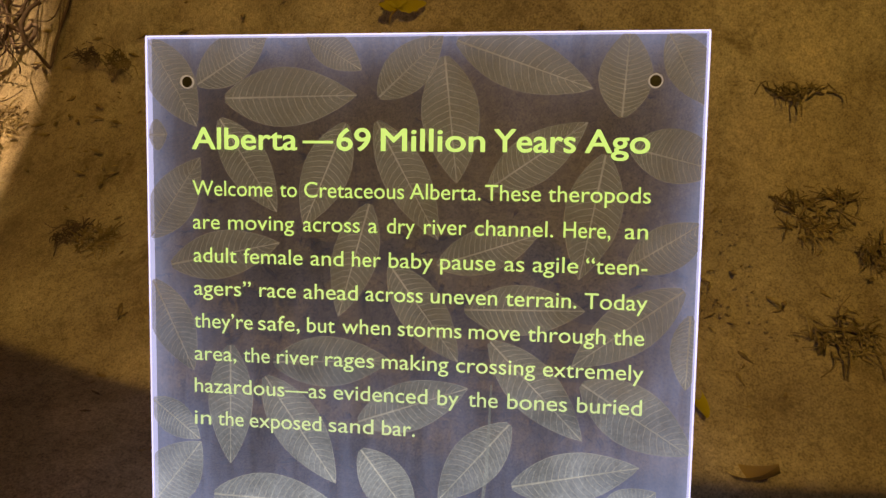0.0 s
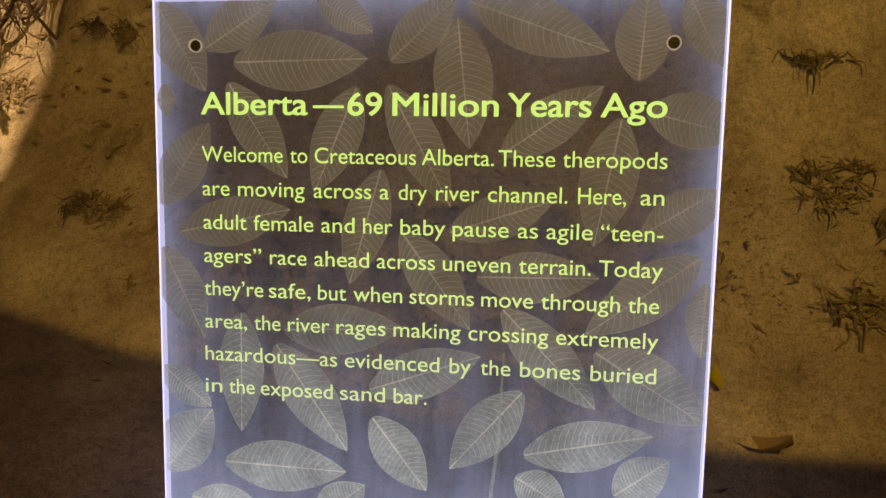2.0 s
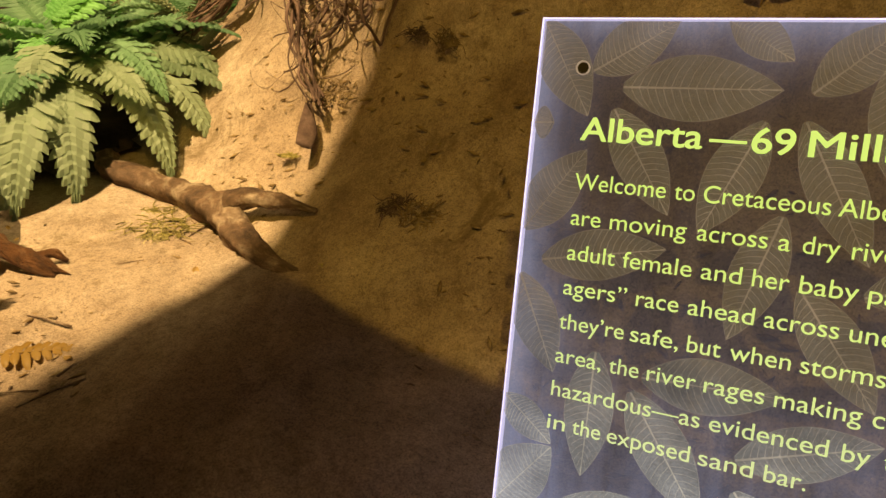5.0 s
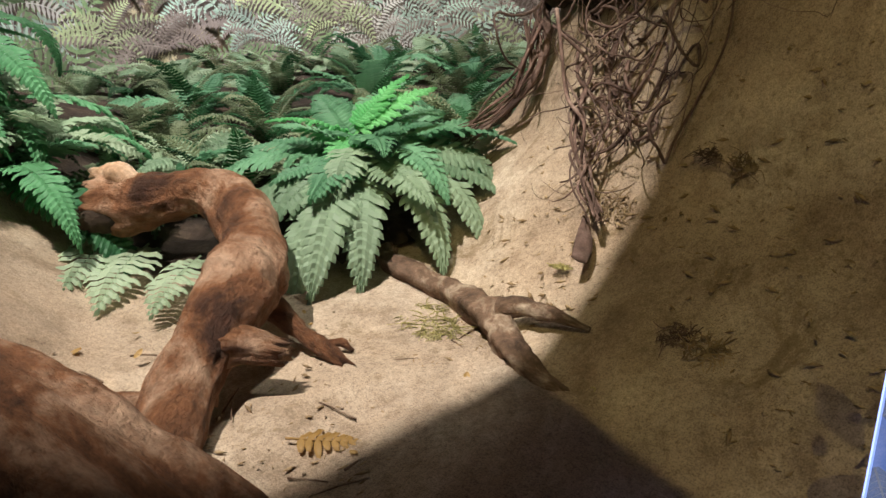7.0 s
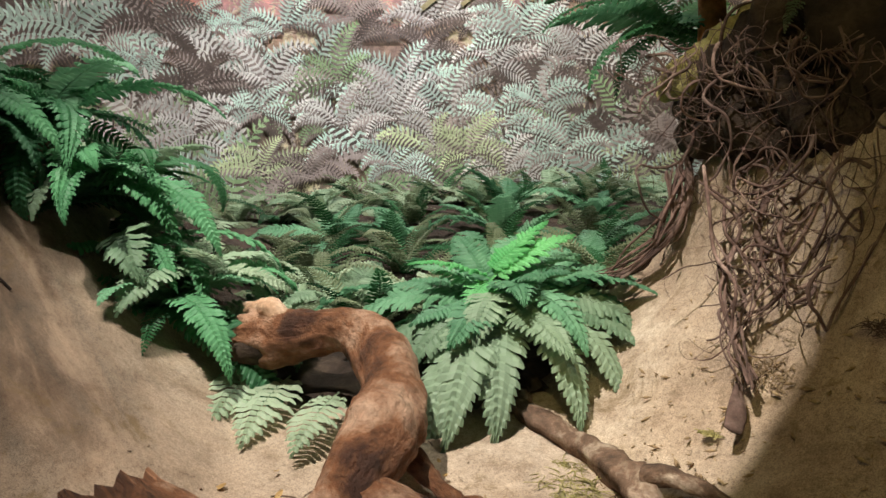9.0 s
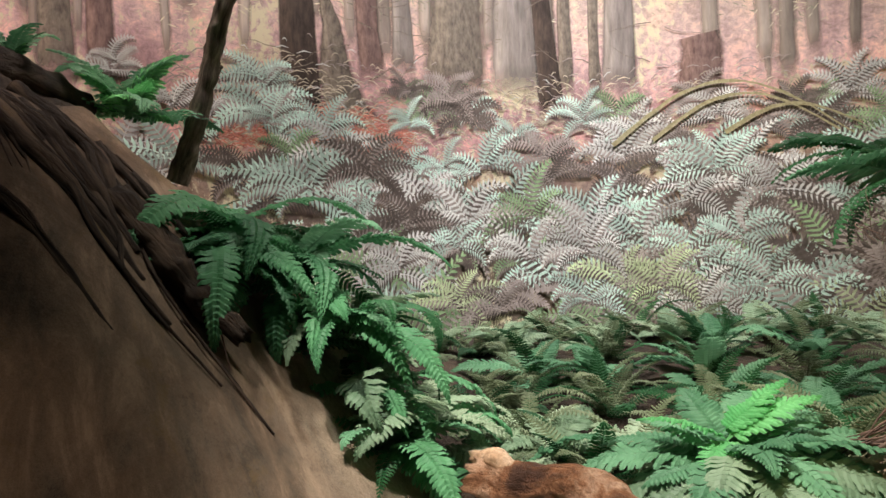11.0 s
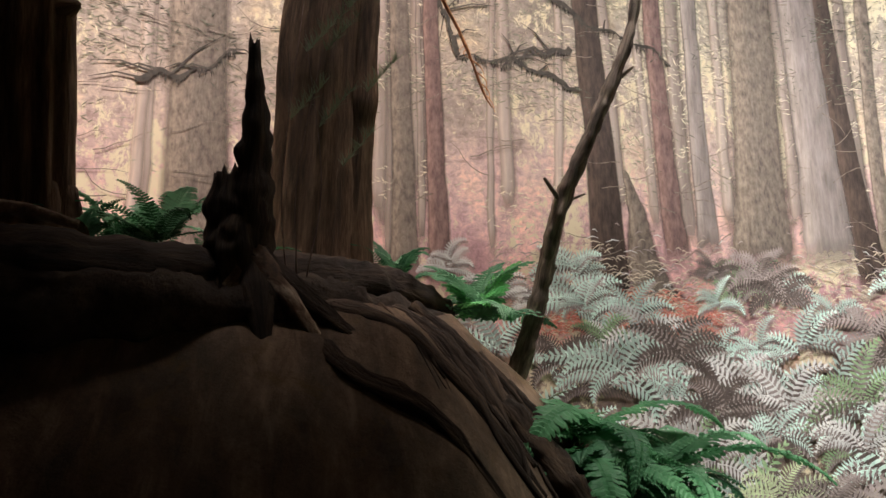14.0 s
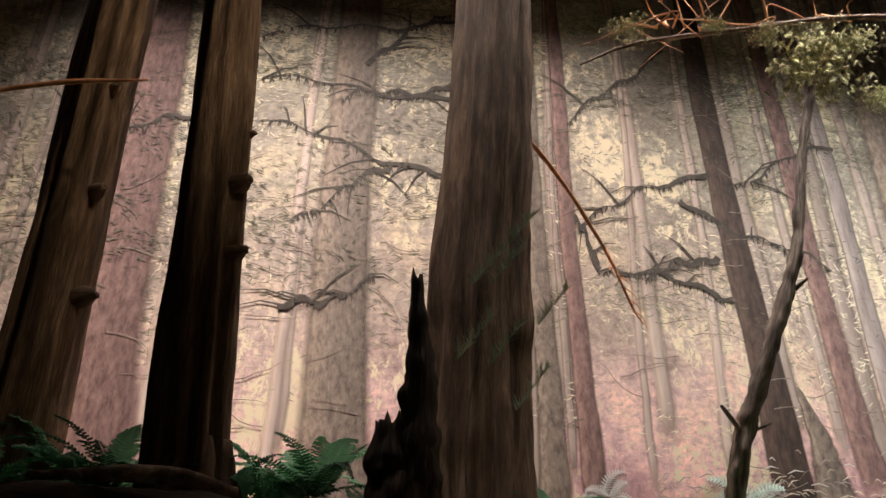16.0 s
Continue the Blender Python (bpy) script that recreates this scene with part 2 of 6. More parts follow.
CARPET = two_scale("gallery_floor_carpet", (0.03, 0.03, 0.035), (0.045, 0.043, 0.045), (0.06, 0.058, 0.06), 4, 120, 0.95, 0.4)
STEEL = two_scale("brushed_steel", (0.35, 0.34, 0.33), (0.45, 0.44, 0.43), (0.55, 0.54, 0.52), 30, 200, 0.35, 0.1)
STEEL.node_tree.nodes["Principled BSDF"].inputs["Metallic"].default_value = 1.0

# ---- building helpers ----


def mesh_of(name, verts, faces, uvs=None):
    me = bpy.data.meshes.new(name)
    me.from_pydata([tuple(v) for v in verts], [], faces)
    if uvs is not None:
        lay = me.uv_layers.new(name="UVMap")
        idx = np.empty(len(me.loops), dtype=np.int32)
        me.loops.foreach_get("vertex_index", idx)
        lay.data.foreach_set("uv", np.asarray(uvs, dtype=np.float32)[idx].ravel())
    me.update()
    return me


def part(name, me, mat, parent=None, label="", m=None, smooth=True):
    """Links a mesh or bmesh as one object, as a part where a parent is given."""
    if isinstance(me, bmesh.types.BMesh):
        bm, me = me, bpy.data.meshes.new(name)
        bm.to_mesh(me)
        bm.free()
    if mat is not None and not me.materials:
        me.materials.append(mat)
    if smooth:
        me.polygons.foreach_set("use_smooth", [True] * len(me.polygons))
    ob = new(name, me)
    if parent is not None:
        ob.parent = parent
    if m is not None:
        ob.matrix_basis = m
    if label:
        ob["label"] = label
    return ob


def thing(name, at, label, category, group="", kind=""):
    e = new(name)
    e.empty_display_size = 0.1
    e.location = at
    return tagged(e, label, category, group, kind)


def spline(pts, n):
    """Catmull-Rom through the points."""
    p = np.array(pts, float)
    p = np.vstack([2 * p[0] - p[1], p, 2 * p[-1] - p[-2]])
    out = []
    for u in np.linspace(0, len(p) - 3 - 1e-6, n):
        i = int(u)
        f = u - i
        a, b, c, d = p[i:i + 4]
        out.append(0.5 * (2 * b + (c - a) * f + (2 * a - 5 * b + 4 * c - d) * f * f + (3 * b - a - 3 * c + d) * f ** 3))
    return np.array(out)


def tube(pts, radii, n=24, segs=12, rough=0.0, freq=6.0, seed=0.0, flat=1.0, jagged=0.0, ridges=0.0):
    """A knotty round form along a curve: rings pushed in and out by noise, closed ends."""
    if len(radii) == 2:
        radii = [radii[0] + (radii[1] - radii[0]) * k / (len(pts) - 1) for k in range(len(pts))]
    c = spline([(*q, r) for q, r in zip(pts, radii)], n)
    verts, faces, grain, run = [], [], [], 0.0
    up = Vector((0.31, 0.17, 0.93))
    for k in range(n):
        t = Vector(c[min(k + 1, n - 1)][:3] - c[max(k - 1, 0)][:3]).normalized()
        a = t.cross(up)
        if a.length < 0.15:
            a = t.cross(Vector((1, 0, 0)))
        a.normalize()
        b = a.cross(t).normalized()
        up = b
        run += float(np.linalg.norm(c[k][:3] - c[max(k - 1, 0)][:3]))
        for j in range(segs):
            w = 2 * math.pi * j / segs
            d = a * math.cos(w) + b * math.sin(w) * flat
            p = Vector(c[k][:3])
            r = max(c[k][3], 0.0004)
            if rough:
                q = (p + d * r) * freq + Vector((seed, seed * 1.7, -seed))
                r *= 1 + rough * (noise.noise(q) + 0.5 * noise.noise(q * 2.7))
            if ridges:
                r *= 1 + ridges * noise.noise(Vector((math.cos(w) * 3.1, math.sin(w) * 3.1, seed + 0.8 * p.z)))
            v = p + d * r
            if jagged and k == n - 1:
                v += t * jagged * (0.5 + noise.noise(Vector((3 * math.cos(w), 3 * math.sin(w), seed))) * 1.6)
            verts.append(v)
            grain.append((run + seed, radii[0] * math.cos(w) + seed, radii[0] * math.sin(w)))
    for k in range(n - 1):
        for j in range(segs):
            jj = (j + 1) % segs
            faces.append((k * segs + j, k * segs + jj, (k + 1) * segs + jj, (k + 1) * segs + j))
    ends = len(verts)
    verts += [Vector(c[0][:3]), Vector(c[-1][:3]) - (Vector(c[-1][:3] - c[-2][:3]).normalized() * c[-1][3] * (0.5 if jagged else -0.3))]
    for j in range(segs):
        jj = (j + 1) % segs
        faces += [(ends, jj, j), (ends + 1, (n - 1) * segs + j, (n - 1) * segs + jj)]
    grain += [(seed, seed, 0.0), (run + seed, seed, 0.0)]
    return verts, faces, grain


def local(verts, at):
    o = Vector(at)
    return [Vector(v) - o for v in verts]


def tube_part(name, pts, radii, mat, parent, label="", **kw):
    v, f, g = tube(pts, radii, **kw)
    me = mesh_of(name, local(v, parent.location), f)
    me.attributes.new("grain", "FLOAT_VECTOR", "POINT").data.foreach_set("vector", np.array(g, dtype=np.float32).ravel())
    return part(name, me, mat, parent, label)


# ---- the ground: a dry channel between two sand banks ----
FOOT_RIGHT = [(3.2, 0.62), (0.2, 0.70), (-0.345, 0.85), (-0.75, 1.07), (-1.35, 1.42), (-1.75, 1.75), (-1.9, 2.3), (-1.75, 3.2), (-1.2, 5.2)]
FOOT_LEFT = [(-4.6, 2.7), (-1.72, 0.66), (-1.42, 0.25), (-1.32, -0.5), (-1.28, -3.4)]
RIGHT_RISE = ((-1, 0, 0.2, 0.36, 0.46, 0.53, 0.62, 0.9, 3), (0, 0, 0.17, 0.32, 0.56, 0.76, 0.92, 0.98, 1.05))
LEFT_RISE = ((-1, 0, 0.2, 0.43, 0.88, 1.19, 1.33, 1.55, 4), (0, 0, 0.13, 0.36, 0.92, 1.26, 1.36, 1.38, 1.40))


def side(x, y, line, sign):
    """Distance from a foot line, positive on the bank's side."""
    best = np.full(np.shape(x), 1e9)
    val = np.zeros(np.shape(x))
    for (ax, ay), (bx, by) in zip(line, line[1:]):
        dx, dy = bx - ax, by - ay
        u = np.clip(((x - ax) * dx + (y - ay) * dy) / (dx * dx + dy * dy), 0, 1)
        ex, ey = x - ax - u * dx, y - ay - u * dy
        d = np.hypot(ex, ey)
        s = np.where(dx * ey - dy * ex >= 0, 1.0, -1.0) * sign
        val = np.where(d < best - 1e-9, d * s, val)
        best = np.minimum(best, d)
    return val


def ground_height(x, y):
    x, y = np.asarray(x, float), np.asarray(y, float)
    z = 0.6 + 0.10 * np.clip((-1.5 - x) * 0.6 + (y - 1.2) * 0.5, 0, 3)
    z = z + np.interp(side(x, y, FOOT_RIGHT, -1), *RIGHT_RISE)
    z = z + np.interp(side(x, y, FOOT_LEFT, -1), *LEFT_RISE)
    z = z - 0.55 * np.clip((-3.1 - x) / 0.6, 0, 1) * np.clip((y - 0.12) / 0.35, 0, 1) * np.clip((z - 0.8) / 0.6, 0, 1)
    z = z + 0.012 * np.sin(5.1 * x + 2.3 * y) * np.sin(4.3 * y - 1.7 * x) + 0.006 * np.sin(13 * x + 5 * y) * np.sin(11 * y - 4 * x)
    return z


def on_ground(x, y, up=0.0):
    return Vector((x, y, float(ground_height(x, y)) + up))

MURAL_X, BEND_Y, BEND_R = -4.22, 2.2, 2.6


def wall_point(s, z, off=0.0):
    """A place on the mural wall: s metres along it, off metres in front of it."""
    if s <= BEND_Y:
        return (MURAL_X + off, s, z)
    w = (s - BEND_Y) / BEND_R
    r = BEND_R - off
    return (MURAL_X + BEND_R - r * math.cos(w), BEND_Y + r * math.sin(w), z)


def build_ground():
    step = 0.03
    xs, ys = np.arange(-4.3, 3.2, step), np.arange(-3.3, 5.0, step)
    gx, gy = np.meshgrid(xs, ys, indexing="ij")
    gz = ground_height(gx, gy)
    arc = np.hypot(gx - (MURAL_X + BEND_R), gy - BEND_Y)
    keep = ~((gy < 0.27) & (gx > -0.98)) & ~((gy > BEND_Y) & (arc > BEND_R + 0.08) & (gx < -1.5)) & (gy < 4.9)
    index = -np.ones(gx.shape, int)
    index[keep] = np.arange(keep.sum())
    verts = []
    for x, y, z in zip(gx[keep], gy[keep], gz[keep]):
        p = Vector((x, y, z))
        n = noise.noise(p * 2.1) * 0.03 + noise.noise(p * 7.0) * 0.012 + noise.noise(p * 22.0) * 0.004
        verts.append((x + 0.5 * n, y - 0.5 * n, z + n))
    faces = []
    for i in range(len(xs) - 1):
        for j in range(len(ys) - 1):
            q = (index[i, j], index[i + 1, j], index[i + 1, j + 1], index[i, j + 1])
            if min(q) >= 0:
                faces.append(tuple(int(k) for k in q))
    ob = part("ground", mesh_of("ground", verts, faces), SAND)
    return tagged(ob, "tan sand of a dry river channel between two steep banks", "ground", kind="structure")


build_ground()


BED = [(-3.9, 0.75), (-2.95, 0.95), (-2.55, 1.02), (-2.2, 0.98), (-1.92, 1.06), (-1.66, 1.14), (-1.52, 1.30), (-1.50, 1.52), (-1.60, 1.86), (-1.78, 2.3), (-1.66, 3.2), (-1.1, 5.2)]


def build_bed():
    """Dark leaf mould that the ferns of the channel grow in, with a ragged border."""
    step = 0.03
    xs, ys = np.arange(-4.2, -1.2, step), np.arange(0.7, 4.85, step)
    gx, gy = np.meshgrid(xs, ys, indexing="ij")
    inner = side(gx, gy, BED, 1)
    arc = np.hypot(gx - (MURAL_X + BEND_R), gy - BEND_Y)
    index, verts = {}, []
    for i in range(len(xs)):
        for j in range(len(ys)):
            p = Vector((gx[i, j], gy[i, j], 0))
            d = inner[i, j] + 0.05 * noise.noise(p * 9) + 0.03 * noise.noise(p * 23)
            if d > 0 and not (gy[i, j] > BEND_Y and arc[i, j] > BEND_R + 0.02):
                z = float(ground_height(p.x, p.y)) + noise.noise(p * 2.1) * 0.02 + 0.012 + 0.03 * min(1.0, d / 0.1) + 0.02 * noise.noise(p * 14)
                index[i, j] = len(verts)
                verts.append((p.x, p.y, z))
    faces = []
    for i, j in index:
        q = [index.get(k) for k in ((i, j), (i + 1, j), (i + 1, j + 1), (i, j + 1))]
        if None not in q:
            faces.append(tuple(q))
    tagged(part("fern_bed", mesh_of("fern_bed", verts, faces), SOIL_SHADE), "dark leaf mould under the ferns of the channel", "soil", kind="structure")


build_bed()


def slab(name, x0, y0, z0, x1, y1, z1, mat, label, category):
    bm = bmesh.new()
    bmesh.ops.create_cube(bm, size=1, matrix=Matrix.Translation(((x0 + x1) / 2, (y0 + y1) / 2, (z0 + z1) / 2)) @ Matrix.Diagonal((x1 - x0, y1 - y0, z1 - z0, 1)))
    bmesh.ops.bevel(bm, geom=bm.edges[:], offset=0.008, segments=1)
    return tagged(part(name, bm, mat, smooth=False), label, category, kind="structure")


slab("floor", -1.0, -3.4, -0.1, 3.3, 0.3, 0.0, CARPET, "dark carpeted gallery floor beside the display", "floor")
slab("barrier_wall_front", -0.88, 0.27, 0.0, 3.2, 0.33, 0.6, PAINT, "low dark painted wall edging the display", "wall")
slab("barrier_wall_side", -1.0, -3.3, 0.0, -0.9, 0.33, 0.6, PAINT, "low dark painted wall edging the display", "wall")
slab("wall_south", -4.6, -3.5, 0.0, 3.4, -3.4, 6.8, PAINT, "plain dark gallery wall", "wall")
slab("wall_east", 3.3, -3.4, 0.0, 3.4, 5.1, 6.8, PAINT, "plain dark gallery wall", "wall")
slab("wall_north", -4.6, 5.0, 0.0, 3.3, 5.1, 6.8, PAINT, "plain dark wall behind the sand bank", "wall")
slab("wall_west", -4.6, -3.4, 0.0, -4.5, 5.0, 6.8, PAINT, "plain dark wall behind the mural", "wall")
# unseen slab added out of view; its edge cuts the key spot's light
bm = bmesh.new()
for z in (3.9, 4.1):
    bm.faces.new([bm.verts.new((x, y, z)) for x, y in ((3.3, -3.4), (3.3, 5.0), (-0.06, 5.0), (-1.907, -3.4))][::1 if z > 4 else -1])
bmesh.ops.bridge_loops(bm, edges=bm.edges[:])
tagged(part("key_light_baffle", bm, PAINT, smooth=False), "unseen dark slab added to cut the key light", "ceiling", kind="structure")
slab("ceiling", -4.6, -3.5, 6.8, 3.4, 5.1, 6.9, PAINT, "dark gallery ceiling above the display", "ceiling")

# ---- the printed forest mural on its curved wall ----
rnd = random.Random(7)


class Print:
    """Gathers flat printed shapes in mural metres, then bends them onto the wall."""

    def __init__(self, off):
        self.flat, self.faces, self.off, self.depth, self.across, self.tone = [], [], off, [], [], 0.5

    def poly(self, pts):
        i = len(self.flat)
        self.flat += [(p[0], p[1]) for p in pts]
        self.depth += [self.off] * len(pts)
        self.across += [(0.5, 1.0, self.tone)] * len(pts)
        self.faces.append(tuple(range(i, i + len(pts))))

    def strip(self, pts, widths, wobble=0.0):
        """A band along points; the edges waver like bark."""
        p = np.array(pts, float)
        d = np.gradient(p, axis=0)
        d /= np.maximum(np.linalg.norm(d, axis=1), 1e-6)[:, None]
        i = len(self.flat)
        for k, (a, b) in enumerate(zip(p, d)):
            for sgn in (-1, 1):
                w = sgn * widths[k] / 2 + rnd.uniform(-1, 1) * wobble
                self.flat.append((a[0] - b[1] * w, a[1] + b[0] * w))
                self.depth.append(self.off)
                self.across.append((0.5 + 0.5 * sgn, k / (len(p) - 1), self.tone))
        for k in range(len(p) - 1):
            q = i + 2 * k
            self.faces.append((q, q + 1, q + 3, q + 2))

    def done(self, name, mat, parent, label="", kind=""):
        me = mesh_of(name, [wall_point(s, z, d) for (s, z), d in zip(self.flat, self.depth)], self.faces, self.flat)
        me.attributes.new("across", "FLOAT_VECTOR", "POINT").data.foreach_set("vector", np.array(self.across, dtype=np.float32).ravel())
        ob = part(name, me, mat, parent, label, smooth=False)
        if kind:
            ob["kind"] = kind
        return ob


def mural_base_material():
    m, n, l, b = material("mural_print", 0.75)
    uv = n.new("ShaderNodeUVMap")
    sep = n.new("ShaderNodeSeparateXYZ")
    l.new(uv.outputs[0], sep.inputs[0])
    wav = noise_node(n, l, 1.6, 5, 0.6, coord="UV")
    hgt = n.new("ShaderNodeMath")
    hgt.operation = "MULTIPLY_ADD"
    l.new(wav.outputs[0], hgt.inputs[0])
    hgt.inputs[1].default_value = 0.9
    l.new(sep.outputs[1], hgt.inputs[2])
    zone = n.new("ShaderNodeMapRange")
    zone.inputs["From Min"].default_value, zone.inputs["From Max"].default_value = 0.5, 6.5
    l.new(hgt.outputs[0], zone.inputs[0])
    soft = ramp(n, [(0.15, (0.18, 0.145, 0.12)), (0.27, (0.30, 0.225, 0.205)), (0.31, (0.45, 0.33, 0.29)), (0.345, (0.72, 0.42, 0.46)), (0.42, (0.82, 0.56, 0.58)), (0.53, (0.57, 0.475, 0.43)), (0.66, (0.45, 0.41, 0.36)), (0.85, (0.40, 0.40, 0.34))])
    l.new(zone.outputs[0], soft.inputs[0])
    streak = noise_node(n, l, 7, 7, 0.72, (1.0, 0.10, 1), "UV")
    rs = ramp(n, [(0.30, (0.50, 0.42, 0.41)), (0.47, (0.86, 0.81, 0.81)), (0.62, (1.15, 1.11, 1.0))])
    l.new(streak.outputs[0], rs.inputs[0])
    c = mix(n, l, 0.45, soft.outputs[0], rs.outputs[0], "MULTIPLY")
    glade = noise_node(n, l, 1.9, 4, 0.55, (1, 0.8, 1), "UV", 0.4)
    rg = ramp(n, [(0.36, (0.62, 0.56, 0.58)), (0.5, (0.98, 0.93, 0.94)), (0.64, (1.32, 1.2, 1.04))])
    l.new(glade.outputs[0], rg.inputs[0])
    c = mix(n, l, 0.85, c, rg.outputs[0], "MULTIPLY")
    leafy = noise_node(n, l, 20, 10, 0.75, (1, 1.15, 1), "UV", 0.5)
    rl = ramp(n, [(0.36, (0.42, 0.38, 0.34)), (0.52, (0.95, 0.93, 0.9)), (0.66, (1.5, 1.45, 1.2))])
    l.new(leafy.outputs[0], rl.inputs[0])
    c = mix(n, l, 0.7, c, rl.outputs[0], "MULTIPLY")
    # sunlit leaves between the stems, and dim masses of needles higher up
    glint = noise_node(n, l, 13, 9, 0.78, (1.25, 0.8, 1), "UV", 0.3)
    where = noise_node(n, l, 1.3, 3, 0.5, coord="UV")
    gate = n.new("ShaderNodeMath")
    gate.operation = "MULTIPLY_ADD"
    l.new(where.outputs[0], gate.inputs[0])
    gate.inputs[1].default_value = 0.8
    l.new(glint.outputs[0], gate.inputs[2])
    rk = ramp(n, [(0.94, (0, 0, 0)), (1.03, (1, 1, 1))])
    l.new(gate.outputs[0], rk.inputs[0])
    c = mix(n, l, rk.outputs[0], c, (0.74, 0.63, 0.45))
    needles = noise_node(n, l, 5, 10, 0.8, (0.6, 1.7, 1), "UV", 0.8)
    rn = ramp(n, [(0.52, (0, 0, 0)), (0.66, (1, 1, 1))])
    l.new(needles.outputs[0], rn.inputs[0])
    high = n.new("ShaderNodeMapRange")
    high.inputs["From Min"].default_value, high.inputs["From Max"].default_value = 3.2, 4.8
    high.inputs["To Max"].default_value = 0.8
    l.new(hgt.outputs[0], high.inputs[0])
    dim = n.new("ShaderNodeMath")
    dim.operation = "MULTIPLY"
    l.new(rn.outputs[0], dim.inputs[0])
    l.new(high.outputs[0], dim.inputs[1])
    c = mix(n, l, dim.outputs[0], c, (0.17, 0.165, 0.125))
    l.new(c, b.inputs["Base Color"])
    return m


mural = thing("mural", wall_point(1.0, 0.0), "curved printed forest mural with misty trunks and pale ferns", "mural", kind="structure")
mural.matrix_basis = Matrix.Identity(4)
cols, rows_z = np.linspace(-3.35, 6.4, 90), np.linspace(0.3, 6.75, 30)
mural_verts = [wall_point(s, z) for s in cols for z in rows_z]
mural_faces = [(i * 30 + j, (i + 1) * 30 + j, (i + 1) * 30 + j + 1, i * 30 + j + 1) for i in range(89) for j in range(29)]
part("printed_sheet", mesh_of("printed_sheet", mural_verts, mural_faces, [(s, z) for s in cols for z in rows_z]), mural_base_material(), mural)
mural_back = [wall_point(s, z, -0.04) for s in cols for z in rows_z]
part("backing_board", mesh_of("backing_board", mural_back, [f[::-1] for f in mural_faces]), PAINT, mural)

INK_HAZE = ink("ink_hazy_trunk", (0.38, 0.29, 0.255), (0.62, 0.50, 0.44), 14, (1, 0.12, 1), 0.25, soft_edge=0.7)
INK_MIST = ink("ink_misty_trunk", (0.24, 0.18, 0.16), (0.48, 0.385, 0.34), 16, (1, 0.14, 1), 0.3, soft_edge=0.6)
INK_GREY = ink("ink_grey_trunk", (0.10, 0.075, 0.065), (0.36, 0.285, 0.235), 34, (1, 0.45, 1), soft_edge=0.3)
INK_DARK = ink("ink_dark_trunk", (0.03, 0.02, 0.017), (0.13, 0.085, 0.07), 30, (1, 0.25, 1), soft_edge=0.14)
INK_RED = ink("ink_red_trunk", (0.10, 0.055, 0.052), (0.36, 0.22, 0.20), 30, (1, 0.35, 1), soft_edge=0.3)
INK_PALE = ink("ink_pale_trunk", (0.19, 0.155, 0.145), (0.44, 0.36, 0.34), 24, (1, 0.15, 1), soft_edge=0.25)
INK_BRANCH = ink("ink_branch", (0.025, 0.02, 0.018), (0.10, 0.08, 0.065), 30)
INK_LEAFY = ink("ink_olive_foliage", (0.13, 0.125, 0.085), (0.34, 0.32, 0.24), 30, (1, 1, 1), 0.4)
INK_DIM = ink("ink_dim_foliage", (0.06, 0.06, 0.045), (0.17, 0.16, 0.12), 30, (1, 1, 1), 0.4)
INK_SUN = ink("ink_sunlit_foliage", (0.58, 0.48, 0.36), (0.88, 0.78, 0.58), 30, (1, 1, 1), 0.25)
INK_LITTER = ink("ink_red_litter", (0.48, 0.12, 0.09), (0.80, 0.34, 0.27), 60, (1, 1, 1), 0.3)
INK_STRAW = ink("ink_straw", (0.42, 0.32, 0.24), (0.78, 0.66, 0.52), 60, (1, 1, 1), 0.35)
INK_FERNS = [
    ink("ink_fern_mint", (0.46, 0.64, 0.56), (0.86, 1.0, 0.93), 14, toned=0.55),
    ink("ink_fern_white", (0.62, 0.59, 0.58), (0.95, 0.92, 0.90), 14, toned=0.5),
    ink("ink_fern_green", (0.18, 0.30, 0.15), (0.48, 0.64, 0.36), 14, toned=0.6),
    ink("ink_fern_yellow", (0.46, 0.54, 0.30), (0.80, 0.88, 0.58), 14, toned=0.5),
    ink("ink_fern_mauve", (0.28, 0.215, 0.205), (0.54, 0.44, 0.42), 14, toned=0.5),
    ink("ink_fern_shade", (0.09, 0.07, 0.062), (0.22, 0.165, 0.15), 14, toned=0.5),
]


def print_trunk(pr, s0, z0, s1, z1, w0, w1, flare=1.5):
    n = 26
    pts, ws = [], []
    for k in range(n):
        u = k / (n - 1)
        pts.append((s0 + (s1 - s0) * u + 0.012 * math.sin(9 * u + s0 * 5), z0 + (z1 - z0) * u))
        ws.append((w0 + (w1 - w0) * u) * (1 + (flare - 1) * math.exp(-u * 16)))
    pr.strip(pts, ws, 0.006)


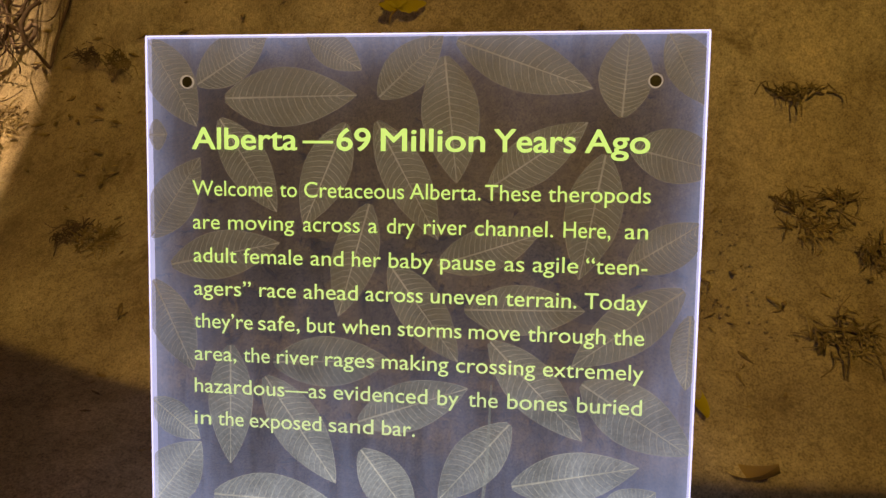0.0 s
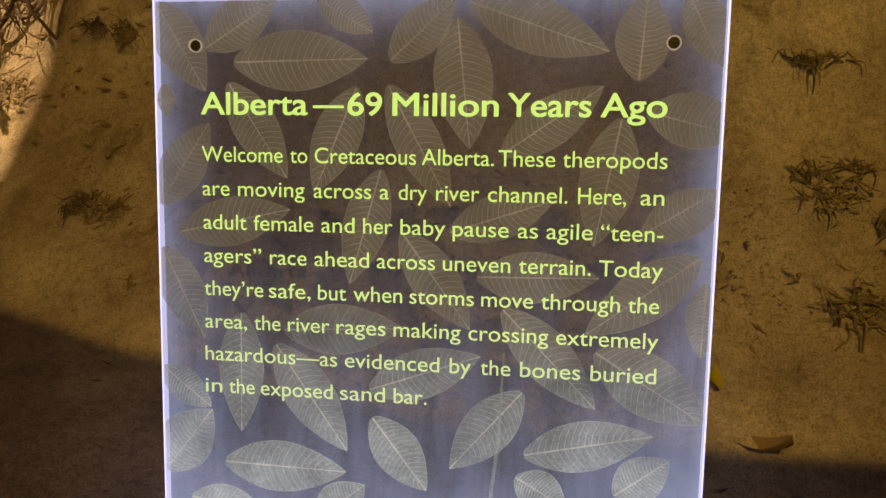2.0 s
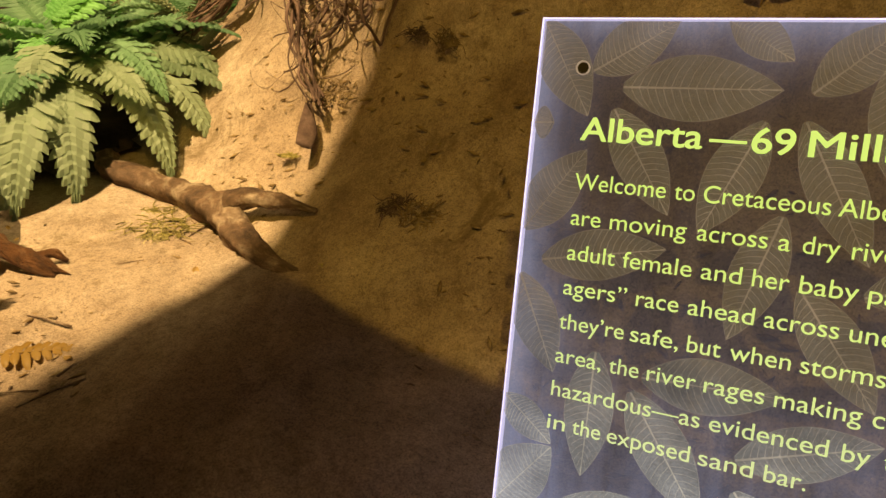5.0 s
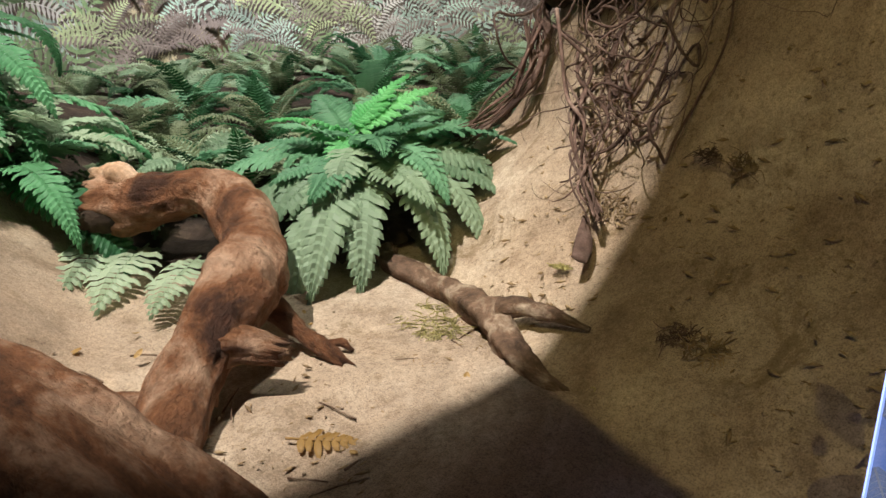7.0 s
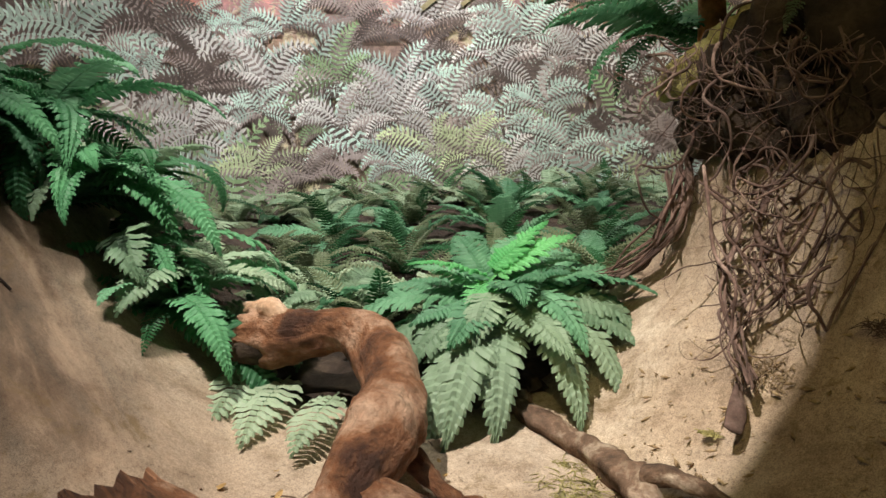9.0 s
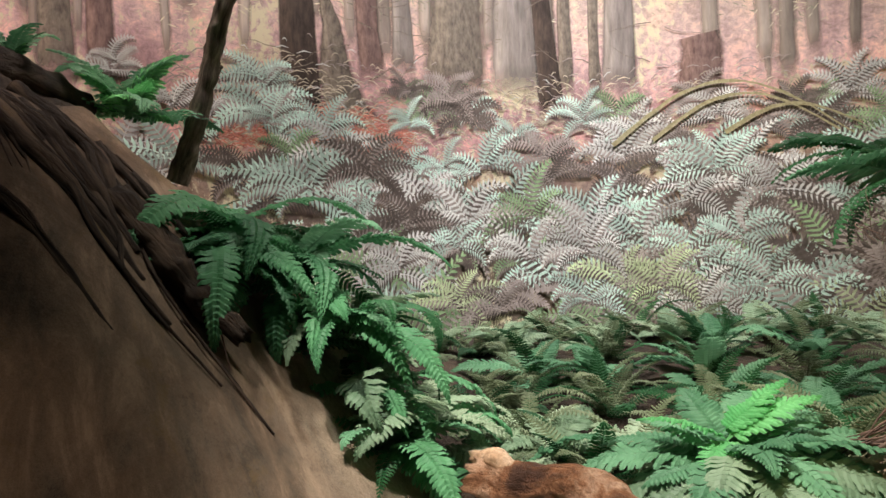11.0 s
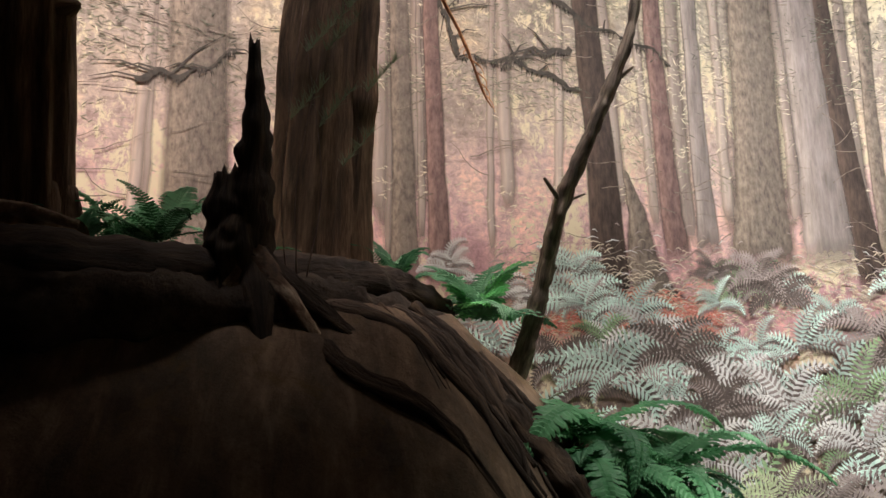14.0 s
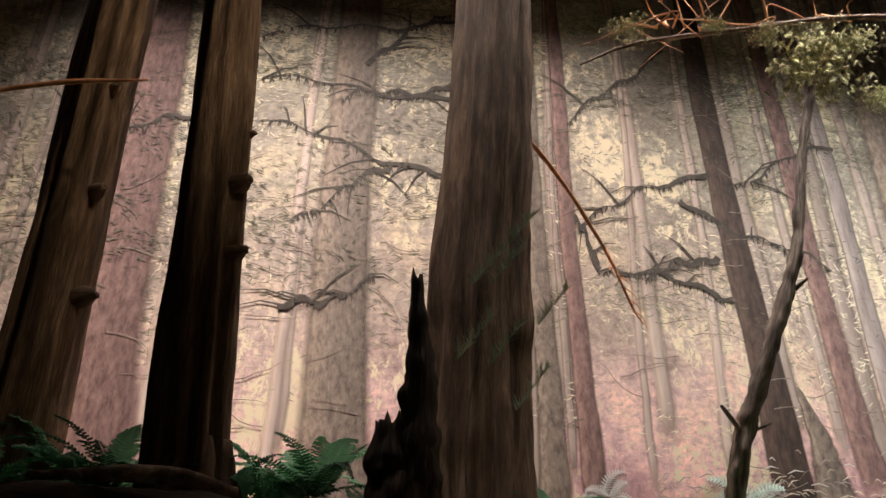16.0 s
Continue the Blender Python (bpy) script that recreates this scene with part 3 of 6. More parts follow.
for mat, count, lo, hi in ((INK_HAZE, 22, 0.03, 0.12), (INK_MIST, 18, 0.03, 0.14)):
    pr = Print(0.0006 + 0.0006 * (hi < 0.12) + 0.0006 * (hi < 0.06))
    for _ in range(count):
        pr.off += 0.000008
        s, w = rnd.uniform(-3.3, 6.2), rnd.uniform(lo, hi)
        print_trunk(pr, s, rnd.uniform(2.25, 2.75), s + rnd.uniform(-0.12, 0.12), 6.6, w, w * 0.75, 1.2)
    pr.done("hazy_trunks", mat, mural, kind="stuff")
TRUNKS = [
    (-2.07, 2.2, -2.27, 6.6, 0.42, 0.32, INK_RED), (-0.97, 2.2, -1.03, 6.6, 0.36, 0.26, INK_GREY), (0.09, 2.25, 0.06, 6.6, 0.15, 0.10, INK_GREY),
    (0.29, 2.2, 0.24, 6.6, 0.13, 0.08, INK_RED), (1.72, 2.4, 1.62, 6.6, 0.15, 0.13, INK_RED), (1.56, 2.18, 1.43, 3.0, 0.34, 0.03, INK_GREY), (1.95, 2.45, 1.9, 6.6, 0.13, 0.1, INK_PALE), (2.30, 2.38, 2.46, 6.6, 0.40, 0.30, INK_GREY),
    (2.72, 2.42, 2.72, 6.6, 0.30, 0.24, INK_PALE), (3.09, 2.4, 3.16, 6.6, 0.10, 0.08, INK_GREY), (3.47, 2.42, 3.45, 6.6, 0.22, 0.18, INK_PALE),
    (3.30, 2.4, 3.31, 6.6, 0.08, 0.06, INK_GREY), (4.0, 2.36, 4.0, 2.82, 0.34, 0.28, INK_RED),
]
for s0, z0, s1, z1, w0, w1, mat in TRUNKS:
    pr = Print(0.0026 + 0.00002 * (s0 > 2.6) + 0.0003 * w0)
    print_trunk(pr, s0, z0, s1, z1, w0, w1)
    pr.done("printed_trunk", mat, mural)
for s0, z0, s1, z1, w0, w1 in ((1.29, 2.08, 1.16, 6.6, 0.21, 0.13), (2.98, 2.24, 2.72, 6.6, 0.15, 0.10)):
    pr = Print(0.0034)
    print_trunk(pr, s0, z0, s1, z1, w0, w1)
    pr.done("printed_trunk", INK_DARK, mural)

# dark mossy boughs with ragged undersides
pr = Print(0.0040)
BOUGHS = [(-0.4, 4.75, -1.61, 4.82), (-0.4, 4.18, -1.57, 4.51), (-0.76, 4.23, -1.3, 3.84), (-0.37, 5.39, -1.65, 5.16), (1.15, 4.35, 0.32, 3.94), (1.16, 3.52, 0.42, 3.66), (0.94, 4.09, 1.78, 3.70), (0.99, 5.28, 0.3, 4.62), (-0.4, 4.84, -1.1, 4.70), (-0.94, 5.02, -0.4, 5.5), 
          (1.12, 3.77, 0.67, 3.6), (0.42, 3.66, 0.3, 4.0), (2.0, 4.6, 1.2, 4.2), (-1.7, 4.6, -2.4, 4.3), (-1.3, 3.3, -0.8, 3.5)]
for s0, z0, s1, z1 in BOUGHS:
    pts, ws = [], []
    for k in range(24):
        u = k / 23
        pts.append((s0 + (s1 - s0) * u, z0 + (z1 - z0) * u + 0.03 * math.sin(u * 7 + s0 * 9) + 0.02 * math.sin(u * 19 + z0) + rnd.uniform(-0.005, 0.005)))
        ws.append(0.03 * (1 - u) ** 1.4 + 0.006)
    pr.strip(pts, ws, 0.006)
    for k in range(2, 23):
        for _ in range(3):
            a = pts[k]
            h = rnd.uniform(0.01, 0.06)
            pr.off += 0.000003
            pr.strip([a, (a[0] + rnd.uniform(-0.02, 0.02), a[1] - h)], [0.012, 0.002])
        if rnd.random() < 0.22:
            a = pts[k]
            e = (a[0] + rnd.uniform(-0.35, 0.35), a[1] + rnd.uniform(-0.2, 0.25))
            pr.strip([a, ((a[0] + e[0]) / 2, (a[1] + e[1]) / 2 + 0.03), e], [0.014, 0.009, 0.003])
pr.done("printed_boughs", INK_BRANCH, mural, kind="stuff")
pr = Print(0.0052)
for _ in range(240):
    s, z = rnd.uniform(-3.2, 3.8), rnd.uniform(2.4, 5.8)
    pr.off += 0.000005
    a = rnd.uniform(-0.5, 0.5) + rnd.choice((0, math.pi))
    q = [(s, z)]
    for _k in range(5):
        q.append((q[-1][0] + 0.06 * math.cos(a), q[-1][1] + 0.06 * math.sin(a)))
        a += rnd.uniform(-0.4, 0.4)
    pr.strip(q, [0.008, 0.007, 0.006, 0.005, 0.004, 0.002])
pr.done("printed_twigs", INK_GREY, mural, kind="stuff")

# sprays of fine foliage, dark on the mist above and sunlit between
for mat, count, z_lo, z_hi, big in ((INK_LEAFY, 170, 3.0, 6.4, 0.30), (INK_SUN, 70, 2.7, 5.4, 0.22), (INK_DIM, 110, 3.5, 6.6, 0.34)):
    pr = Print(0.0062 if big > 0.3 else 0.0020)
    for _ in range(count):
        s, z = (rnd.uniform(-3.3, 4.6) if _ % 5 or big == 0.22 else rnd.uniform(-3.3, -1.4)), rnd.uniform(z_lo, z_hi)
        lean = rnd.uniform(-0.4, 0.4)
        for _k in range(110):
            u, v = rnd.gauss(0, big), rnd.gauss(0, 0.05 + 0.04 * rnd.random())
            p = (s + u, z + v + lean * u - 0.5 * u * u)
            a, d = rnd.gauss(lean, 0.45), rnd.uniform(0.008, 0.030)
            pr.off += 0.000002 if _k else -0.000002 * 109 * (_ % 5 == 0) * 5
            pr.poly([(p[0] - d * math.cos(a), p[1] - d * math.sin(a)), (p[0] + 0.13 * d * math.sin(a), p[1] - 0.13 * d * math.cos(a)), (p[0] + d * math.cos(a), p[1] + d * math.sin(a)), (p[0] - 0.13 * d * math.sin(a), p[1] + 0.13 * d * math.cos(a))])
    pr.done("printed_foliage", mat, mural, kind="stuff")

# leaf litter and straw under the printed trees
for mat, count, box in ((INK_STRAW, 2600, (0.6, 5.2, 1.85, 2.58)), (INK_FERNS[1], 260, (0.6, 5.4, 1.9, 2.65)), (INK_FERNS[4], 700, (0.3, 5.4, 1.9, 2.7)), (INK_LITTER, 1500, (0.65, 1.95, 1.98, 2.30))):
    pr = Print(0.0075)
    for _ in range(count):
        s, z = rnd.uniform(box[0], box[1]), rnd.triangular(box[2], box[3], (box[2] + box[3]) / 2)
        pr.off += 0.0000008
        a = rnd.uniform(-0.6, 0.6)
        d = rnd.uniform(0.02, 0.09)
        pr.strip([(s, z), (s + d * 0.5 * math.cos(a), z + d * 0.5 * math.sin(a) + 0.012), (s + d * math.cos(a), z + d * math.sin(a))], [0.003, 0.007, 0.002])
    pr.done("printed_litter", mat, mural, kind="stuff")


def print_frond(pr, s, z, ang, length, curl, width, pairs=13):
    q, a = (s, z), ang
    step = length / pairs
    mid = [q]
    own = rnd.uniform(0.0, 0.6)
    for k in range(pairs):
        u = k / pairs
        a += curl / pairs * (0.5 + u)
        q = (q[0] + step * math.cos(a), q[1] + step * math.sin(a))
        mid.append(q)
        pr.tone = own + 0.4 * u
        w = width * (0.45 + 0.55 * min(1.0, u / 0.25)) * (1 - 0.93 * max(0.0, (u - 0.3) / 0.7) ** 1.5) + 0.004
        for sg in (-1, 1):
            b = a + sg * (1.35 - 0.5 * u)
            t = (q[0] + w * math.cos(b), q[1] + w * math.sin(b))
            m = (q[0] + 0.45 * w * math.cos(b), q[1] + 0.45 * w * math.sin(b))
            h = step * 0.34
            pr.poly([(q[0] - 0.6 * h * math.cos(a), q[1] - 0.6 * h * math.sin(a)), (q[0] + 0.6 * h * math.cos(a), q[1] + 0.6 * h * math.sin(a)), (m[0] + h * math.cos(a), m[1] + h * math.sin(a)), t, (m[0] - h * math.cos(a), m[1] - h * math.sin(a))][::-sg])
    pr.tone = own + 0.3
    pr.strip(mid, [0.007 - 0.004 * k / pairs for k in range(pairs + 1)])


LAYERS = [Print(0.0098) for k in range(6)]
ORDER = [0]


def print_fern(s, z, size, kind):
    n = rnd.randint(6, 11)
    for k in range(n):
        a = math.radians(90 + (k / (n - 1) - 0.5) * rnd.uniform(130, 200))
        side_turn = (-1.5 if math.cos(a) > 0 else 1.5) * rnd.uniform(0.5, 1.5)
        at, ln = (s + rnd.uniform(-0.02, 0.02), z + rnd.uniform(-0.03, 0.03)), size * rnd.uniform(0.7, 1.15)
        wide = size * rnd.uniform(0.13, 0.20)
        # the shaded underside of the frond shows dark below it
        for lay, dx, dz, grow in ((5 if k % 2 == 0 else 4, 0.008, -0.016, 1.0), (kind, 0.0, 0.0, 1.0)):
            ORDER[0] += 1
            LAYERS[lay].off = 0.0098 + 0.0000015 * ORDER[0]
            print_frond(LAYERS[lay], at[0] + dx, at[1] + dz, a, ln, side_turn, wide * grow)



for row in range(13):
    z = 2.36 - row * 0.12
    for _ in range(11 if row < 3 else 10):
        s = rnd.uniform(0.3, 5.6)
        kind = rnd.choices(range(6), (7.0, 3.6, 2.0, 0.3 + 1.2 * (s > 2.0 and row > 6), 1.0, 3.0))[0]
        print_fern(s, z + rnd.uniform(-0.07, 0.07), rnd.uniform(0.26, 0.56) * (0.5 + 0.055 * min(row, 10)), kind)
for s, z, size, kind in ((1.24, 1.78, 0.46, 0), (1.31, 1.84, 0.36, 0), (2.35, 1.61, 0.42, 1), (2.26, 1.47, 0.34, 0), (2.8, 1.67, 0.38, 2), (3.21, 1.52, 0.36, 1), (2.79, 1.38, 0.34, 1), (3.54, 1.51, 0.36, 0), (3.41, 1.19, 0.38, 3), (3.19, 1.08, 0.3, 0), (3.93, 1.33, 0.36, 0), (3.89, 1.76, 0.4, 1), (4.06, 1.94, 0.36, 0), (1.85, 1.34, 0.36, 1), (2.26, 2.39, 0.24, 4), (1.68, 1.92, 0.34, 5), (1.9, 1.61, 0.36, 5), (3.93, 1.05, 0.36, 1), (4.2, 1.47, 0.38, 0), (4.09, 1.92, 0.4, 0), (2.26, 1.1, 0.34, 3), (2.58, 1.07, 0.34, 4), (3.7, 1.17, 0.34, 3), (4.38, 1.16, 0.34, 0), (3.19, 1.42, 0.34, 1), (4.46, 1.8, 0.4, 1)):
    print_fern(s, z, size, kind)
for lay, mat in zip(LAYERS, INK_FERNS):
    lay.done("printed_ferns", mat, mural, kind="stuff")
pr = Print(0.019)
for bow in range(3):
    s0 = 3.4 + bow * 0.27 + 0.2 * (bow == 2)
    pts = [(s0 + (1.5 - 0.35 * bow) * k / 19, 2.10 + 0.03 * bow + (0.40 - 0.12 * bow) * math.sin(math.pi * k / 19)) for k in range(20)]
    pr.strip(pts, [0.032 - 0.0013 * k for k in range(20)], 0.004)
pr.done("printed_fallen_boughs", ink("ink_mossy_bough", (0.25, 0.2, 0.1), (0.55, 0.48, 0.3), 40), mural)

# ---- driftwood ----
drift_log = thing("driftwood_log", (-1.32, 0.62, 0.6), "curved orange-brown driftwood log with a broken hollow end, on sand", "driftwood")
tube_part("trunk", [(-1.20, 0.46, 0.58), (-1.336, 0.668, 0.653), (-1.388, 0.779, 0.706), (-1.461, 0.911, 0.744), (-1.573, 1.029, 0.776), (-1.739, 1.109, 0.82), (-1.894, 1.112, 0.835), (-2.015, 1.057, 0.805), (-2.13, 1.014, 0.80)],
          [0.066, 0.064, 0.072, 0.088, 0.074, 0.070, 0.058, 0.070, 0.082], DRIFT, drift_log, n=150, segs=44, rough=0.22, freq=9, seed=3, jagged=0.045, ridges=0.16)
tube_part("broken_rim", [(-2.04, 1.05, 0.845), (-2.10, 1.03, 0.868), (-2.165, 1.01, 0.868)], [0.02, 0.042, 0.018], PALEWOOD, drift_log, "pale broken rim", n=24, segs=20, rough=0.4, freq=14, seed=17, jagged=0.03)
# solid dark plug; its colour gives the cavity's shade
tube_part("hollow", [(-2.06, 1.02, 0.79), (-2.12, 0.975, 0.772), (-2.165, 0.945, 0.76)], [0.045, 0.054, 0.046], SOIL_SHADE, drift_log, "dark plug standing for the shaded cavity", n=10, segs=20, rough=0.3, seed=14)
tube_part("stub", [(-1.375, 0.735, 0.70), (-1.305, 0.785, 0.694), (-1.25, 0.81, 0.688)], [0.046, 0.034, 0.025], DRIFT, drift_log, n=24, segs=18, rough=0.25, freq=14, seed=5, jagged=0.025, ridges=0.3)
tube_part("stub_break", [(-1.262, 0.804, 0.69), (-1.24, 0.814, 0.687)], [0.024, 0.015], PALEWOOD, drift_log, "pale snapped end", n=10, segs=14, rough=0.4, freq=30, seed=6, jagged=0.02)
tube_part("side_root", [(-1.30, 0.70, 0.63), (-1.45, 0.60, 0.62), (-1.58, 0.55, 0.63)], [0.02, 0.016, 0.008], DRIFT, drift_log, n=24, segs=8, rough=0.35, freq=18, seed=8)
tube_part("lower_root", [(-1.47, 0.96, 0.68), (-1.40, 0.965, 0.65), (-1.327, 0.964, 0.625), (-1.26, 0.955, 0.615), (-1.218, 0.945, 0.612)], [0.030, 0.024, 0.019, 0.016, 0.010], DRIFT, drift_log, n=36, segs=12, rough=0.4, freq=22, seed=9, jagged=0.02)
tube_part("lower_rootlet", [(-1.29, 0.962, 0.625), (-1.262, 0.985, 0.63), (-1.235, 0.99, 0.615)], [0.012, 0.009, 0.004], DRIFT, drift_log, n=16, segs=8, rough=0.4, freq=30, seed=10)

stump = thing("driftwood_stump", (-1.22, 0.38, 0.55), "broad brown driftwood stump with a jagged broken top", "driftwood")
tube_part("trunk", [(-0.99, 0.44, 0.42), (-1.10, 0.42, 0.56), (-1.24, 0.39, 0.655), (-1.385, 0.378, 0.705), (-1.50, 0.365, 0.748)], [0.15, 0.142, 0.125, 0.108, 0.082], DRIFT, stump, n=80, segs=44, rough=0.12, freq=6, seed=12, jagged=0.045, ridges=0.35)

branch = thing("fallen_branch", (-1.05, 1.27, 0.66), "grey weathered forked branch lying across sand", "branch")
tube_part("stem", [(-1.52, 1.43, 0.65), (-1.427, 1.355, 0.648), (-1.237, 1.322, 0.634), (-1.076, 1.251, 0.642), (-0.965, 1.165, 0.630), (-0.85, 1.09, 0.622), (-0.742, 1.055, 0.618)], [0.024, 0.028, 0.031, 0.036, 0.030, 0.022, 0.008], GREYWOOD, branch, n=140, segs=24, rough=0.30, freq=19, seed=4, ridges=0.35)
tube_part("fork", [(-1.03, 1.235, 0.668), (-0.97, 1.24, 0.684), (-0.88, 1.222, 0.69), (-0.81, 1.20, 0.693)], [0.026, 0.021, 0.013, 0.005], GREYWOOD, branch, n=50, segs=14, rough=0.35, freq=22, seed=6)

# ---- trees standing on the upper bank ----


def standing_trunk(base, top, r0, r1, label, knots, seed):
    t = thing("tree_trunk", base, label, "tree trunk", "trunks on the bank")
    mid = [tuple(b + (c - b) * u for b, c in zip(base, top)) for u in (0, 0.06, 0.2, 0.4, 0.6, 0.8, 1)]
    tube_part("trunk", mid, [r0 * 1.25, r0 * 1.05, r0, r0 + (r1 - r0) * 0.3, r0 + (r1 - r0) * 0.55, r0 + (r1 - r0) * 0.8, r1], BARK, t, n=110, segs=40, rough=0.05, freq=3.2, seed=seed, ridges=0.3)
    for q in range(7):
        w = q * 0.9 + seed
        d = Vector((math.cos(w), math.sin(w), 0))
        b = Vector(base)
        tube_part("root_flare", [b + d * r0 * 0.7 + Vector((0, 0, 0.30)), b + d * r0 * 1.05 + Vector((0, 0, 0.12)), b + d * r0 * 1.9 - Vector((0, 0, 0.02))], [0.03, 0.05, 0.02], BARK, t, n=14, segs=10, rough=0.3, freq=9, seed=seed + q)
    for az, z, r in knots:
        a = math.radians(az)
        u = (z - base[2]) / (top[2] - base[2])
        c = Vector([b + (q - b) * u for b, q in zip(base, top)])
        d = Vector((math.cos(a), math.sin(a), 0.15))
        rr = r0 + (r1 - r0) * u
        tube_part("knot", [c + d * rr * 0.6, c + d * (rr + r * 0.4), c + d * (rr + r)], [r * 0.8, r * 0.6, r * 0.3], BARK, t, n=10, segs=12, rough=0.25, seed=seed + z, jagged=0.01)
    return t


standing_trunk((-2.95, -1.80, 1.9), (-2.72, -1.80, 6.2), 0.115, 0.09, "dark brown tree trunk with knots on the bank", ((50, 3.1, 0.045), (70, 2.75, 0.05), (40, 3.5, 0.03)), 21)
standing_trunk((-2.72, -1.24, 2.0), (-2.60, -1.50, 6.2), 0.10, 0.078, "dark knotted tree trunk among ferns on the bank", ((60, 2.82, 0.045), (55, 3.05, 0.05), (70, 3.25, 0.03)), 22)
standing_trunk((-3.32, -0.45, 2.0), (-3.30, -0.225, 6.2), 0.172, 0.135, "thick dark fluted tree trunk on the bank edge", ((85, 3.9, 0.045), (80, 3.0, 0.03)), 23)

fluted = thing("tree_trunk", (-3.24, -0.20, 2.0), "slim dark stem grown against the thick trunk", "tree trunk", "trunks on the bank")
tube_part("trunk", [(-3.24, -0.275, 1.95), (-3.25, -0.265, 2.5), (-3.26, -0.24, 3.1), (-3.28, -0.175, 4.2), (-3.28, -0.11, 6.2)], [0.085, 0.062, 0.058, 0.05, 0.04], BARK, fluted, n=70, segs=20, rough=0.2, freq=4, seed=27, ridges=0.25)
snag = thing("broken_snag", (-2.68, -0.60, 1.95), "dark rotten snag with a thin splintered spike and spread roots", "tree stump")
tube_part("trunk", [(-2.68, -0.65, 1.80), (-2.68, -0.665, 1.98), (-2.68, -0.685, 2.13), (-2.68, -0.70, 2.25), (-2.68, -0.705, 2.35)], [0.16, 0.115, 0.085, 0.068, 0.046], SHADEBARK, snag, n=60, segs=30, rough=0.3, freq=9, seed=31, jagged=0.03, ridges=0.4)
tube_part("spike", [(-2.68, -0.66, 2.08), (-2.68, -0.655, 2.3), (-2.68, -0.65, 2.46), (-2.68, -0.65, 2.64), (-2.68, -0.66, 2.79)], [0.085, 0.062, 0.047, 0.031, 0.016], SHADEBARK, snag, n=44, segs=16, rough=0.35, freq=14, seed=33, jagged=0.04, ridges=0.35)
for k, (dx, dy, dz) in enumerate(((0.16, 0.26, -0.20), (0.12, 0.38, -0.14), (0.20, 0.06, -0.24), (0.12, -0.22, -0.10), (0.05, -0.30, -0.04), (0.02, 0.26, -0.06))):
    tube_part("root", [(-2.66, -0.64, 2.10), (-2.66 + dx * 0.35, -0.64 + dy * 0.3, 2.0), (-2.66 + dx * 0.7, -0.64 + dy * 0.65, 1.95 + dz * 0.4), (-2.66 + dx, -0.64 + dy, 1.93 + dz)], [0.05, 0.040, 0.024, 0.006], SHADEBARK if k % 3 else GREYWOOD, snag, n=34, segs=14, rough=0.2, freq=12, seed=35 + k, ridges=0.4)

ledge = thing("fallen_log", (-2.9, -0.5, 2.05), "long dark mossy log lying along the top of the bank", "log")
tube_part("trunk", [(-3.50, 0.14, 2.06), (-3.2, -0.10, 2.10), (-2.88, -0.38, 2.08), (-2.66, -0.80, 2.05), (-2.48, -1.25, 2.05), (-2.25, -2.0, 2.02), (-2.0, -3.0, 2.0)], [0.055, 0.075, 0.08, 0.085, 0.09, 0.1, 0.1], SHADEBARK, ledge, n=140, segs=24, rough=0.3, freq=7, seed=41, ridges=0.25)
tube_part("soil", [(-3.46, 0.16, 1.94), (-3.2, -0.06, 1.96), (-2.86, -0.33, 1.95), (-2.62, -0.76, 1.94), (-2.45, -1.2, 1.93), (-2.2, -2.0, 1.92), (-1.95, -3.0, 1.9)], [0.06, 0.10, 0.11, 0.11, 0.11, 0.11, 0.11], SOIL_SHADE, ledge, "dark soil", n=120, segs=18, rough=0.45, freq=7, seed=45)
tube_part("splinter", [(-2.42, -1.06, 2.13), (-2.40, -1.22, 2.16), (-2.38, -1.5, 2.15)], [0.012, 0.02, 0.012], GREYWOOD, ledge, n=16, segs=8, rough=0.3, seed=43)

stick = thing("dead_sapling", (-3.62, 0.52, 1.8), "bare dead sapling with snapped side twigs leaning from ferns", "sapling")
tube_part("stem", [(-3.62, 0.50, 1.78), (-3.57, 0.60, 2.12), (-3.48, 0.70, 2.56), (-3.40, 0.86, 2.95), (-3.35, 1.02, 3.35), (-3.34, 1.14, 3.8), (-3.34, 1.31, 4.3)], [0.05, 0.042, 0.038, 0.034, 0.026, 0.022, 0.018], DEADWOOD, stick, n=140, segs=18, rough=0.36, freq=15, seed=51)
for a, b, r in (((-3.48, 0.70, 2.56), (-3.43, 0.60, 2.66), 0.014), ((-3.48, 0.70, 2.56), (-3.44, 0.80, 2.60), 0.01), ((-3.55, 0.63, 2.26), (-3.52, 0.68, 2.27), 0.014), ((-3.37, 0.98, 3.16), (-3.33, 1.03, 3.2), 0.012)):
    tube_part("twig", [a, tuple((p + q) / 2 for p, q in zip(a, b)), b], [r, r * 0.8, r * 0.5], DEADWOOD, stick, n=8, segs=7, rough=0.2, seed=r * 900)

# ---- ferns ----


